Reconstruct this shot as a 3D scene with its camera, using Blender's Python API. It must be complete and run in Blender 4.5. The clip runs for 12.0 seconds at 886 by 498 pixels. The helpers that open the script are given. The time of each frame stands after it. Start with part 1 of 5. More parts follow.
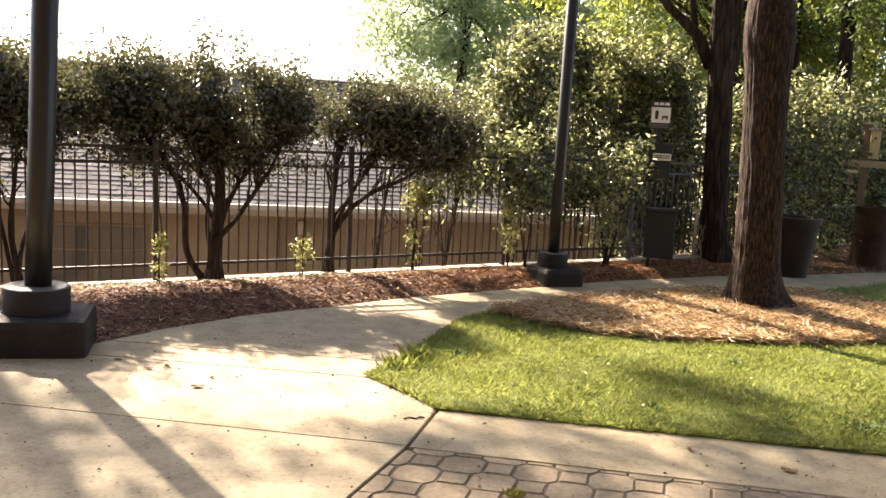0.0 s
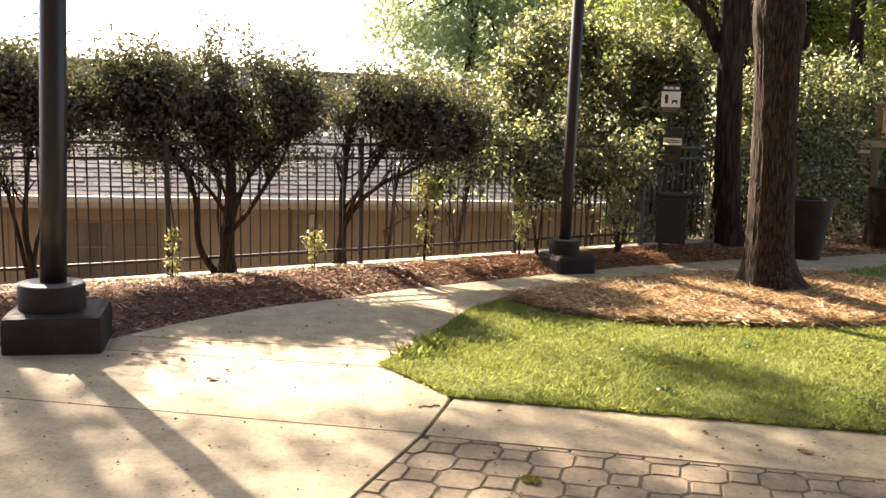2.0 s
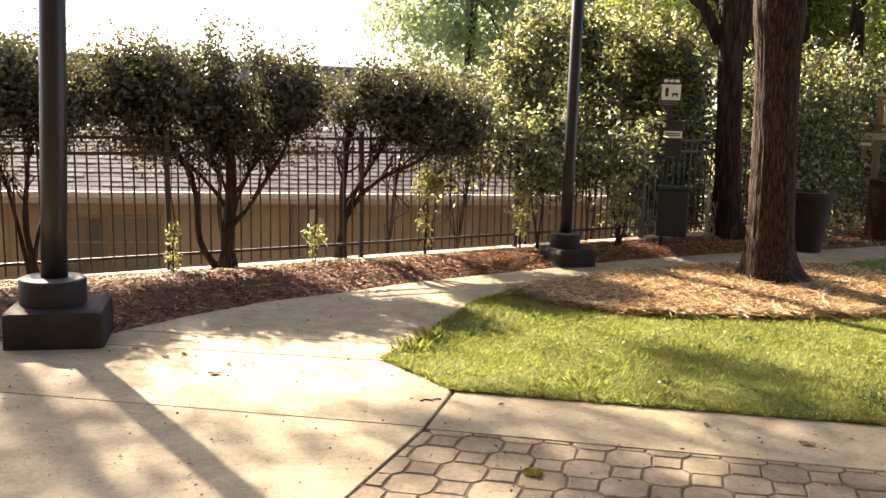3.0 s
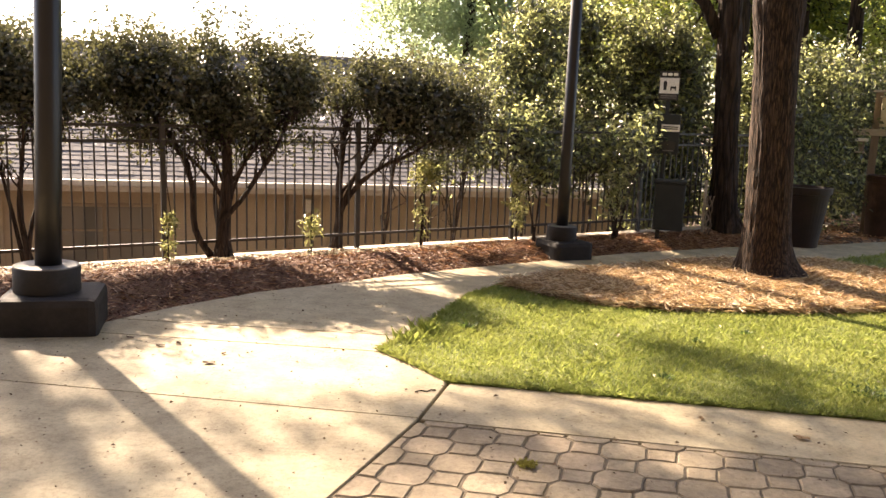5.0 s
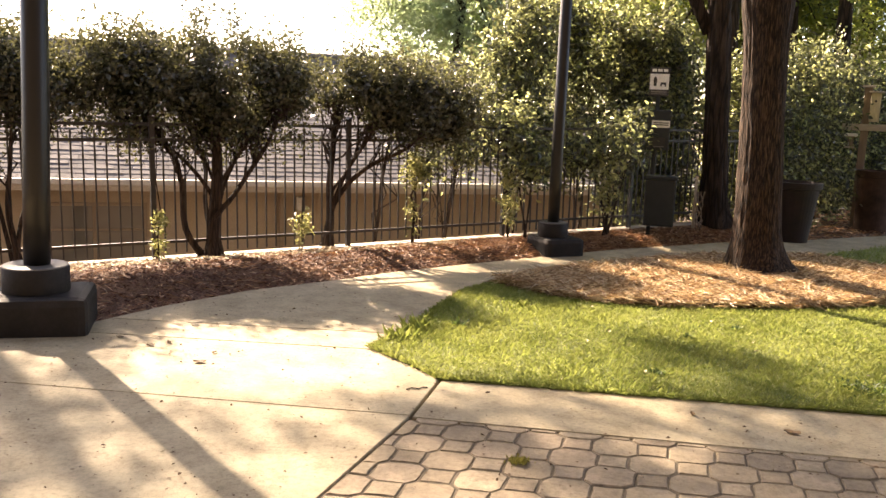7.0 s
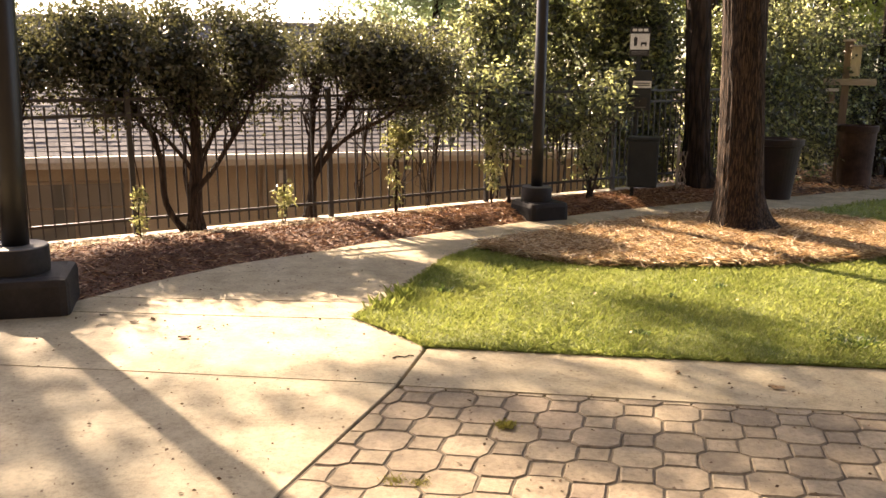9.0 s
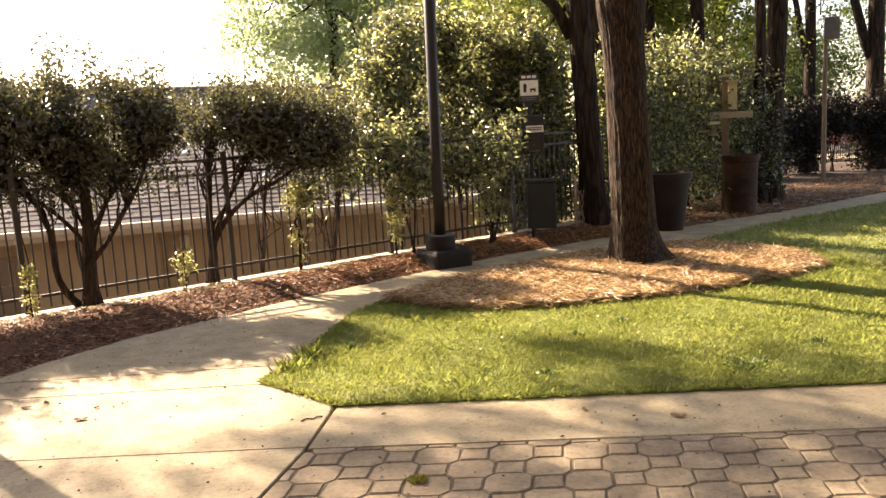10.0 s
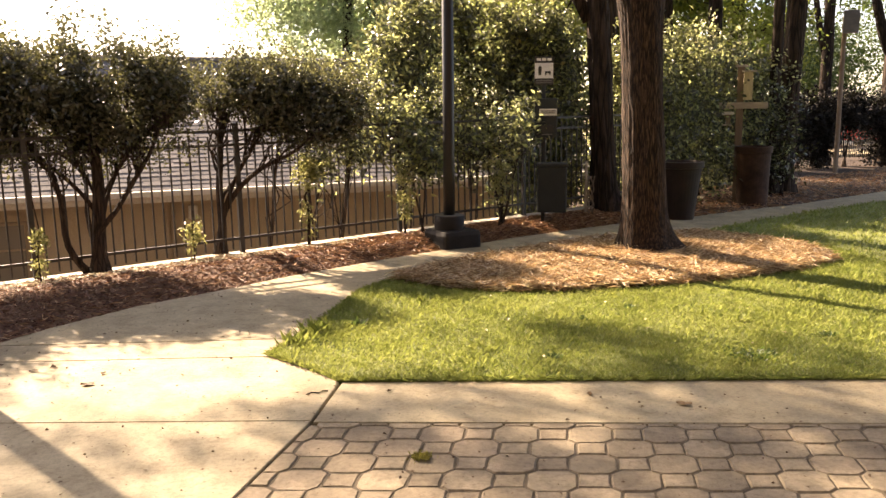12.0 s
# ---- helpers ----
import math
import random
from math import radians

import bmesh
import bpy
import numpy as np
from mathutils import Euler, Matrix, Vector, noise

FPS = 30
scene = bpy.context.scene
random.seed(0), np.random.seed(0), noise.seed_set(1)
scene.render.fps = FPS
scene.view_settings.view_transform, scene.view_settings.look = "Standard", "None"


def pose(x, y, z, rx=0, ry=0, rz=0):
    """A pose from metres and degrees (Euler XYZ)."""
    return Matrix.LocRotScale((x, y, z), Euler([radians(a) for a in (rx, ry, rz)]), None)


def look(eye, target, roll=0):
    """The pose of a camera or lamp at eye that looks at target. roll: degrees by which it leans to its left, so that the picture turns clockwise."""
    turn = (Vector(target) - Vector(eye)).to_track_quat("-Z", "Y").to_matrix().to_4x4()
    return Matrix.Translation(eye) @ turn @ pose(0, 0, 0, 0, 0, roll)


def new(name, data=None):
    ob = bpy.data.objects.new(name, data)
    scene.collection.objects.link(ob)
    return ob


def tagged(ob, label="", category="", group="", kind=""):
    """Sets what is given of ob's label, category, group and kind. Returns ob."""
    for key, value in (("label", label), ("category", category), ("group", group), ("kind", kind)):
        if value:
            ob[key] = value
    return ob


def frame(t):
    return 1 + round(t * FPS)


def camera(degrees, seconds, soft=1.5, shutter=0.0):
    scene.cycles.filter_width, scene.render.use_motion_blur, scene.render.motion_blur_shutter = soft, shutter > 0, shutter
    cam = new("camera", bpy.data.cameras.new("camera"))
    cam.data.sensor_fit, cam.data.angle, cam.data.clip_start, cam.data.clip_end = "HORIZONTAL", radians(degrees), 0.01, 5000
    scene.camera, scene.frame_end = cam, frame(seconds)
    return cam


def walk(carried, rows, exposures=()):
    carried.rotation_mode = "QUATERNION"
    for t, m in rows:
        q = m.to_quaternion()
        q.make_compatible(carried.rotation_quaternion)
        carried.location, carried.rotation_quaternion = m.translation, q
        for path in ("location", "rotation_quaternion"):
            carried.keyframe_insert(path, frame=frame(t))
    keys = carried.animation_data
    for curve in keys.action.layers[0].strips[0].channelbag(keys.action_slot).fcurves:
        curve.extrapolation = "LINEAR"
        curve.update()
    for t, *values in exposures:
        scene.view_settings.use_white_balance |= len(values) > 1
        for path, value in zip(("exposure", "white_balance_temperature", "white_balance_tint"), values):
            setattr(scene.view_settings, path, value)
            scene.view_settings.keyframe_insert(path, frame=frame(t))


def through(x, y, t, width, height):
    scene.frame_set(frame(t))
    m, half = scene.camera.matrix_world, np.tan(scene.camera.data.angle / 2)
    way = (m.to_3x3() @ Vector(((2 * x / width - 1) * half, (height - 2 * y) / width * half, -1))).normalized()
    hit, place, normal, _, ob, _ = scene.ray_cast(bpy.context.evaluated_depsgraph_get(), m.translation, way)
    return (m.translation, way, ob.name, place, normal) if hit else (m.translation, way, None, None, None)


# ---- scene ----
cam = camera(55.2, 12.0)
PATH = [
    (0, (-0.0668, -0.41, 1.61), (-0.0748, 1.573, 1.348), 3.45),
    (0.5, (-0.0708, -0.416, 1.608), (-0.0806, 1.569, 1.3631), 3.05),
    (1, (-0.078, -0.42, 1.5921), (-0.1038, 1.565, 1.3493), 2.95),
    (1.5, (-0.074, -0.417, 1.597), (-0.1049, 1.565, 1.3354), 2.35),
    (2, (-0.0649, -0.415, 1.5989), (-0.0992, 1.565, 1.3133), 2.15),
    (2.5, (-0.075, -0.409, 1.5981), (-0.1023, 1.568, 1.3013), 2.15),
    (3, (-0.069, -0.414, 1.594), (-0.1034, 1.563, 1.2953), 1.95),
    (3.2, (-0.0691, -0.407, 1.589), (-0.0934, 1.571, 1.2962), 1.95),
    (4.8, (-0.0651, -0.405, 1.5849), (-0.0977, 1.569, 1.2633), 2.45),
    (5, (-0.0691, -0.397, 1.585), (-0.0937, 1.577, 1.2682), 2.55),
    (5.5, (-0.0559, -0.4, 1.6028), (-0.0593, 1.577, 1.3008), 2.65),
    (6, (-0.0539, -0.395, 1.6038), (-0.0596, 1.578, 1.2778), 2.15),
    (6.5, (-0.0621, -0.392, 1.5889), (-0.0677, 1.582, 1.2669), 2.35),
    (8.5, (-0.0592, -0.375, 1.5789), (-0.0552, 1.593, 1.2238), 1.45),
    (9, (-0.0362, -0.369, 1.5776), (-0.0087, 1.591, 1.1812), 0.65),
    (9.5, (0.0079, -0.369, 1.5851), (0.1325, 1.589, 1.1957), -1.55),
    (10, (0.0431, -0.389, 1.5997), (0.2769, 1.577, 1.315), -2.65),
    (10.5, (0.034, -0.37, 1.5938), (0.2886, 1.59, 1.2859), -1.75),
    (11, (0.0237, -0.356, 1.5699), (0.2696, 1.594, 1.2031), -0.55),
    (11.5, (0.0045, -0.339, 1.5511), (0.2404, 1.594, 1.0964), 0.75),
    (12, (0.0139, -0.374, 1.588), (0.2323, 1.587, 1.2595), -0.55),
]
walk(cam, [(t, look(eye, target, roll)) for t, eye, target, roll in PATH],
     [(0.0, 2.50, 7150, 18), (6.0, 2.58, 7650, 21), (9.5, 2.49, 7950, 22), (12.0, 2.44, 8150, 22)])

# ---- light: low sun behind the shrubs, clear sky ----
SUN_AZ = radians(-38.8)      # from +y, clockwise
SUN_EL = radians(35.5)
world = bpy.data.worlds.new("sky")
scene.world = world
world.use_nodes = True
sky = world.node_tree.nodes.new("ShaderNodeTexSky")
sky.sky_type = "NISHITA"
sky.sun_disc = False
sky.sun_elevation = SUN_EL
sky.sun_rotation = SUN_AZ
sky.air_density, sky.dust_density, sky.ozone_density = 0.8, 1.2, 0.3
world.node_tree.links.new(sky.outputs[0], world.node_tree.nodes["Background"].inputs[0])
world.node_tree.nodes["Background"].inputs[1].default_value = 0.085
sun = new("sun", bpy.data.lights.new("sun", "SUN"))
sun.data.energy = 5.0
sun.data.angle = radians(0.8)
sun.data.color = (1.0, 0.90, 0.74)
SUN_DIR = Vector((math.sin(SUN_AZ) * math.cos(SUN_EL), math.cos(SUN_AZ) * math.cos(SUN_EL), math.sin(SUN_EL)))
sun.matrix_world = look(SUN_DIR * 60, (0, 0, 0))


# ---- materials ----
def node(nt, kind, **values):
    n = nt.nodes.new(kind)
    for key, value in values.items():
        n.inputs[key.replace("_", " ")].default_value = value
    return n


def blank(name):
    m = bpy.data.materials.new(name)
    m.use_nodes = True
    nt = m.node_tree
    return m, nt, nt.nodes["Principled BSDF"]


def ramp(nt, source, stops):
    r = nt.nodes.new("ShaderNodeValToRGB")
    el = r.color_ramp.elements
    while len(el) < len(stops):
        el.new(0.5)
    for e, (p, c) in zip(el, stops):
        e.position, e.color = p, (*c, 1)
    nt.links.new(source, r.inputs[0])
    return r.outputs[0]


def mixed(nt, a, b, fac, blend="MIX"):
    """a and b: sockets or colours, fac: socket or number."""
    n = nt.nodes.new("ShaderNodeMix")
    n.data_type, n.blend_type = "RGBA", blend
    for k, v in ((0, fac), (6, a), (7, b)):
        if isinstance(v, bpy.types.NodeSocket):
            nt.links.new(v, n.inputs[k])
        else:
            n.inputs[k].default_value = v if k == 0 else (*v, 1)
    return n.outputs[2]


def coords(nt, scale=(1, 1, 1)):
    tc = nt.nodes.new("ShaderNodeTexCoord")
    mp = nt.nodes.new("ShaderNodeMapping")
    mp.inputs["Scale"].default_value = scale
    nt.links.new(tc.outputs["Object"], mp.inputs[0])
    return mp.outputs[0]


def noise_of(nt, co, scale, detail=4, rough=0.6):
    n = node(nt, "ShaderNodeTexNoise", Scale=scale, Detail=detail, Roughness=rough)
    nt.links.new(co, n.inputs["Vector"])
    return n.outputs["Fac"]


def bump(nt, bsdf, height, strength, distance=0.01):
    b = node(nt, "ShaderNodeBump", Strength=strength, Distance=distance)
    nt.links.new(height, b.inputs["Height"])
    nt.links.new(b.outputs[0], bsdf.inputs["Normal"])


def per_piece(nt, island=False):
    if island:
        return nt.nodes.new("ShaderNodeNewGeometry").outputs["Random Per Island"]
    return nt.nodes.new("ShaderNodeObjectInfo").outputs["Random"]


def surface(name, dark, light, fine=40, coarse=1.5, rough=0.8, relief=0.3, dist=0.004, metal=0.0, piece=None, vary=0.3, scale=(1, 1, 1), gloss=0.5):
    """A plain weathered surface: two scales of noise between two colours, fine relief, and a shade of its own for each piece."""
    m, nt, b = blank(name)
    co = coords(nt, scale)
    f1, f2 = noise_of(nt, co, fine, 6, 0.7), noise_of(nt, co, coarse, 4)
    col = ramp(nt, f2, [(0.3, dark), (0.7, light)])
    grain = ramp(nt, f1, [(0.3, (0.62, 0.62, 0.62)), (0.7, (1.15, 1.15, 1.15))])
    col = mixed(nt, col, grain, 0.8, "MULTIPLY")
    if piece:
        shade = ramp(nt, per_piece(nt, piece == "island"), [(0, (1 - vary,) * 3), (1, (1 + vary,) * 3)])
        col = mixed(nt, col, shade, 1.0, "MULTIPLY")
    nt.links.new(col, b.inputs["Base Color"])
    b.inputs["Roughness"].default_value, b.inputs["Metallic"].default_value = rough, metal
    b.inputs["Specular IOR Level"].default_value = gloss
    bump(nt, b, f1, relief, dist)
    return m


def leaf_stuff(name, stops, rough=0.45, through=0.4, glow=(0.30, 0.42, 0.05), gloss=0.5, young=None, patch=None):
    """Leaves: a colour of its own for each leaf, light coming through the blade; young: how much comes through the palest leaves."""
    m, nt, b = blank(name)
    chance = per_piece(nt, True)
    col = ramp(nt, chance, stops)
    if patch:
        co = coords(nt)
        worn = mixed(nt, (0, 0, 0), ramp(nt, noise_of(nt, co, 1.4, 5), [(0.46, (0, 0, 0)), (0.68, (1, 1, 1))]), 0.55)
        col = mixed(nt, mixed(nt, col, patch, worn), ramp(nt, noise_of(nt, co, 7, 4), [(0.35, (0.62, 0.66, 0.60)), (0.6, (1.1, 1.1, 1.1))]), 0.8, "MULTIPLY")
    nt.links.new(col, b.inputs["Base Color"])
    b.inputs["Roughness"].default_value = rough
    b.inputs["Specular IOR Level"].default_value = gloss
    tr = nt.nodes.new("ShaderNodeBsdfTranslucent")
    nt.links.new(mixed(nt, col, glow, 0.6), tr.inputs[0])
    mix = nt.nodes.new("ShaderNodeMixShader")
    mix.inputs[0].default_value = through
    if young:
        nt.links.new(ramp(nt, chance, [(0.0, (through * 0.5,) * 3), (0.6, (through,) * 3), (1.0, (young,) * 3)]), mix.inputs[0])
    out = nt.nodes["Material Output"]
    nt.links.new(b.outputs[0], mix.inputs[1])
    nt.links.new(tr.outputs[0], mix.inputs[2])
    nt.links.new(mix.outputs[0], out.inputs[0])
    return m


def bark_stuff(name, dark, light, ridges=14, share=(0.32, 0.68), depth=0.02):
    """Bark in long plates: dark furrows between them, each plate of a shade of its own, lichen-grey here and there."""
    m, nt, b = blank(name)
    co = coords(nt, (1, 1, 0.11))
    f1, f2 = noise_of(nt, co, ridges * 2.2, 8, 0.7), noise_of(nt, coords(nt), 3, 4)
    v = node(nt, "ShaderNodeTexVoronoi", Scale=ridges)
    edge = node(nt, "ShaderNodeTexVoronoi", Scale=ridges)
    edge.feature = "DISTANCE_TO_EDGE"
    for n in (v, edge):
        nt.links.new(co, n.inputs["Vector"])
    furrow = ramp(nt, edge.outputs["Distance"], [(0.02, (0.25, 0.22, 0.20)), (0.16, (1, 1, 1))])
    col = ramp(nt, f1, [(share[0], dark), (share[1], light)])
    col = mixed(nt, col, ramp(nt, f2, [(0.3, (0.6, 0.55, 0.5)), (0.7, (1.1, 1.1, 1.1))]), 0.8, "MULTIPLY")
    col = mixed(nt, col, ramp(nt, v.outputs["Color"], [(0.2, (0.75, 0.72, 0.7)), (0.8, (1.25, 1.22, 1.2))]), 0.7, "MULTIPLY")
    col = mixed(nt, col, furrow, 0.85, "MULTIPLY")
    nt.links.new(col, b.inputs["Base Color"])
    b.inputs["Roughness"].default_value = 0.92
    b.inputs["Specular IOR Level"].default_value = 0.25
    h = nt.nodes.new("ShaderNodeMath")
    h.operation = "MULTIPLY_ADD"
    nt.links.new(f1, h.inputs[0])
    h.inputs[1].default_value = 0.5
    nt.links.new(furrow, h.inputs[2])
    bump(nt, b, h.outputs[0], 0.9, depth)
    return m


def concrete_stuff():
    m, nt, b = blank("path concrete")
    co = coords(nt)
    big, mid, fine = noise_of(nt, co, 0.9, 5), noise_of(nt, co, 5, 6, 0.65), noise_of(nt, co, 160, 3, 0.8)
    col = ramp(nt, big, [(0.3, (0.270, 0.222, 0.138)), (0.7, (0.344, 0.290, 0.186))])
    col = mixed(nt, col, ramp(nt, mid, [(0.3, (0.60, 0.56, 0.50)), (0.62, (1.08, 1.08, 1.08))]), 0.8, "MULTIPLY")
    grit = noise_of(nt, co, 38, 5, 0.75)
    col = mixed(nt, col, ramp(nt, grit, [(0.36, (0.68, 0.66, 0.62)), (0.56, (1.04, 1.04, 1.04))]), 0.75, "MULTIPLY")
    col = mixed(nt, col, ramp(nt, fine, [(0.3, (0.75, 0.75, 0.75)), (0.65, (1.08, 1.08, 1.08))]), 0.6, "MULTIPLY")
    sp = node(nt, "ShaderNodeTexVoronoi", Scale=9.0)
    nt.links.new(co, sp.inputs["Vector"])
    spots = ramp(nt, sp.outputs["Distance"], [(0.05, (0.45, 0.4, 0.36)), (0.11, (1, 1, 1))])
    col = mixed(nt, col, spots, 0.8, "MULTIPLY")
    nt.links.new(col, b.inputs["Base Color"])
    b.inputs["Roughness"].default_value = 0.78
    bump(nt, b, fine, 0.25, 0.003)
    return m


CONCRETE = concrete_stuff()


def paver_stuff(name, island):
    """Worn concrete paver: a tone of its own, blotches, pale scuffs and dark pits."""
    m, nt, b = blank(name)
    co = coords(nt)
    blotch, grain, fine = noise_of(nt, co, 7, 5, 0.65), noise_of(nt, co, 34, 6, 0.75), noise_of(nt, co, 150, 3, 0.8)
    col = ramp(nt, per_piece(nt, island), [(0, (0.168, 0.132, 0.086)), (0.45, (0.196, 0.156, 0.102)), (0.8, (0.220, 0.178, 0.118)), (1, (0.190, 0.146, 0.100))])
    col = mixed(nt, col, ramp(nt, blotch, [(0.3, (0.62, 0.60, 0.56)), (0.62, (1.15, 1.14, 1.12))]), 0.85, "MULTIPLY")
    col = mixed(nt, col, ramp(nt, grain, [(0.32, (0.55, 0.52, 0.48)), (0.5, (1.0, 1.0, 1.0)), (0.72, (1.3, 1.3, 1.28))]), 0.75, "MULTIPLY")
    pit = node(nt, "ShaderNodeTexVoronoi", Scale=26.0)
    nt.links.new(co, pit.inputs["Vector"])
    col = mixed(nt, col, ramp(nt, pit.outputs["Distance"], [(0.04, (0.35, 0.30, 0.26)), (0.12, (1, 1, 1))]), 0.7, "MULTIPLY")
    nt.links.new(col, b.inputs["Base Color"])
    b.inputs["Roughness"].default_value = 0.88
    h = nt.nodes.new("ShaderNodeMath")
    nt.links.new(grain, h.inputs[0])
    nt.links.new(fine, h.inputs[1])
    bump(nt, b, h.outputs[0], 0.6, 0.004)
    return m


PAVER, PAVER_REST = paver_stuff("paver brown", False), paver_stuff("paver brown joined", True)
SAND = surface("joint sand", (0.045, 0.034, 0.020), (0.105, 0.080, 0.048), 70, 6, 0.95, 0.8)
SOIL = surface("bare soil", (0.036, 0.022, 0.014), (0.070, 0.043, 0.027), 30, 1.2, 0.95, 0.9, 0.02)
TURF = surface("lawn soil", (0.09, 0.115, 0.025), (0.18, 0.20, 0.045), 45, 1.6, 0.95, 0.9, 0.02)
MULCH_BASE = surface("straw litter base", (0.10, 0.048, 0.027), (0.22, 0.12, 0.066), 60, 3, 0.95, 1.0, 0.02)
CURB = surface("old curb concrete", (0.42, 0.36, 0.28), (0.56, 0.50, 0.41), 60, 2, 0.85, 0.5)
IRON = surface("black fence paint", (0.016, 0.012, 0.009), (0.030, 0.022, 0.016), 90, 3, 0.5, 0.15, 0.001)
POLE = surface("black lamp paint", (0.008, 0.007, 0.006), (0.014, 0.012, 0.010), 120, 2, 0.38, 0.08, 0.001, gloss=0.4)
FOOTING = surface("dark painted concrete", (0.010, 0.009, 0.0085), (0.026, 0.022, 0.021), 50, 4, 0.7, 0.6, 0.004, gloss=0.3)
# Same footing, paler because sunlight on the drum top is put into it.
LIT_TOP = surface("footing top in sunlit grey", (0.07, 0.066, 0.064), (0.13, 0.125, 0.12), 60, 5, 0.5, 0.3, 0.002, gloss=0.5)
BIN_GREEN = surface("dark green bin", (0.012, 0.017, 0.019), (0.019, 0.026, 0.029), 80, 5, 0.5, 0.15, 0.001, gloss=0.35)
SIGN_WHITE = surface("sign white", (0.66, 0.65, 0.60), (0.78, 0.77, 0.72), 60, 8, 0.5, 0.05, 0.001)
SIGN_BLACK = surface("sign black", (0.012, 0.012, 0.012), (0.02, 0.02, 0.02), 60, 8, 0.5, 0.05, 0.001)
GREY_STEEL = surface("grey steel", (0.13, 0.13, 0.135), (0.20, 0.20, 0.205), 80, 6, 0.5, 0.1, 0.001, metal=0.4)
POT_BLACK = surface("black planter", (0.012, 0.007, 0.006), (0.024, 0.013, 0.010), 30, 4, 0.55, 0.2, 0.002, gloss=0.3)
POT_RUST = surface("red-brown planter", (0.020, 0.011, 0.008), (0.085, 0.045, 0.030), 14, 2.6, 0.75, 0.6, 0.006, gloss=0.25)
OLD_WOOD = surface("weathered wood", (0.16, 0.115, 0.08), (0.27, 0.205, 0.15), 40, 4, 0.85, 0.6, 0.003, scale=(1, 1, 0.12))
# Lightened to put sun on the crossbar and cap into the colour.
BOARD_WOOD = surface("sun-lightened grey board", (0.36, 0.30, 0.24), (0.52, 0.46, 0.38), 40, 4, 0.85, 0.6, 0.003, scale=(0.12, 1, 1))
BOX_WOOD = surface("pale box wood", (0.50, 0.42, 0.26), (0.66, 0.57, 0.38), 30, 5, 0.8, 0.4, 0.002, scale=(1, 1, 0.2))
BARK = bark_stuff("ridged bark", (0.014, 0.0078, 0.0047), (0.175, 0.115, 0.070), 38, (0.43, 0.84), 0.006)
BLOCK_WALL = surface("unseen wall brown", (0.028, 0.021, 0.017), (0.045, 0.034, 0.027), 30, 1, 0.9, 0.4)
BARK_DARK = bark_stuff("dark bark", (0.016, 0.011, 0.008), (0.070, 0.048, 0.034), 12)
STEM = bark_stuff("shrub stem bark", (0.028, 0.020, 0.015), (0.085, 0.060, 0.045), 30)
LEAF_DARK = leaf_stuff("dark shrub leaf", [(0, (0.016, 0.019, 0.011)), (0.6, (0.034, 0.038, 0.021)), (1, (0.085, 0.085, 0.04))], 0.26, 0.30, (0.22, 0.22, 0.09), 1.0)
LEAF_GLOSS = leaf_stuff("glossy shrub leaf", [(0, (0.010, 0.013, 0.006)), (0.5, (0.028, 0.033, 0.013)), (0.74, (0.088, 0.105, 0.036)), (0.9, (0.27, 0.29, 0.13)), (0.985, (0.36, 0.36, 0.18)), (1, (0.34, 0.13, 0.03))], 0.34, 0.12, (0.82, 0.88, 0.38), 0.6, 0.76)
LEAF_YOUNG = leaf_stuff("young yellow-green leaf", [(0, (0.10, 0.125, 0.035)), (0.6, (0.24, 0.25, 0.10)), (1, (0.42, 0.40, 0.22))], 0.4, 0.35, (0.6, 0.58, 0.22))
LEAF_TREE = leaf_stuff("tree leaf", [(0, (0.035, 0.06, 0.014)), (0.6, (0.08, 0.12, 0.025)), (1, (0.16, 0.20, 0.045))], 0.45, 0.5, (0.52, 0.60, 0.11))
# Distance haze put into the leaf colour: paler and greyer than the near trees.
LEAF_HAZED = leaf_stuff("haze-paled far tree leaf", [(0, (0.10, 0.145, 0.075)), (0.6, (0.19, 0.25, 0.13)), (1, (0.28, 0.34, 0.19))], 0.45, 0.65, (0.74, 0.86, 0.52))
# Tree leaf again with woodland shade put into its colour; dark weeds share it.
LEAF_WOOD = leaf_stuff("shade-toned woodland and weed leaf", [(0, (0.020, 0.036, 0.012)), (0.6, (0.045, 0.075, 0.022)), (1, (0.09, 0.13, 0.04))], 0.5, 0.30, (0.20, 0.30, 0.06), 0.4)
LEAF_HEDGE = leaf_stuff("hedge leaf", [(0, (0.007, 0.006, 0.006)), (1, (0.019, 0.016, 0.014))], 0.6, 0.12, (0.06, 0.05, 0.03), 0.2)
GRASS = leaf_stuff("grass blade", [(0, (0.078, 0.138, 0.028)), (0.5, (0.166, 0.206, 0.050)), (0.9, (0.228, 0.248, 0.080)), (1, (0.46, 0.42, 0.24))], 0.5, 0.44, (0.41, 0.46, 0.105), 0.35, patch=(0.25, 0.235, 0.09))
CLOVER = leaf_stuff("small broad lawn leaf", [(0, (0.06, 0.095, 0.02)), (0.7, (0.13, 0.17, 0.042)), (1, (0.22, 0.24, 0.08))], 0.6, 0.35, (0.5, 0.54, 0.12), 0.2)
STRAW = leaf_stuff("pine straw", [(0, (0.13, 0.060, 0.030)), (0.35, (0.46, 0.30, 0.165)), (0.75, (0.86, 0.69, 0.45)), (1, (0.93, 0.85, 0.68))], 0.45, 0.2, (0.55, 0.36, 0.16), 0.5)
MOSS = leaf_stuff("moss", [(0, (0.13, 0.125, 0.03)), (1, (0.30, 0.27, 0.08))], 0.8, 0.25, (0.4, 0.37, 0.08), 0.1)
PALE_LITTER = leaf_stuff("bleached litter", [(0, (0.30, 0.24, 0.15)), (1, (0.70, 0.62, 0.46))], 0.6, 0.2, (0.6, 0.5, 0.3), 0.4)
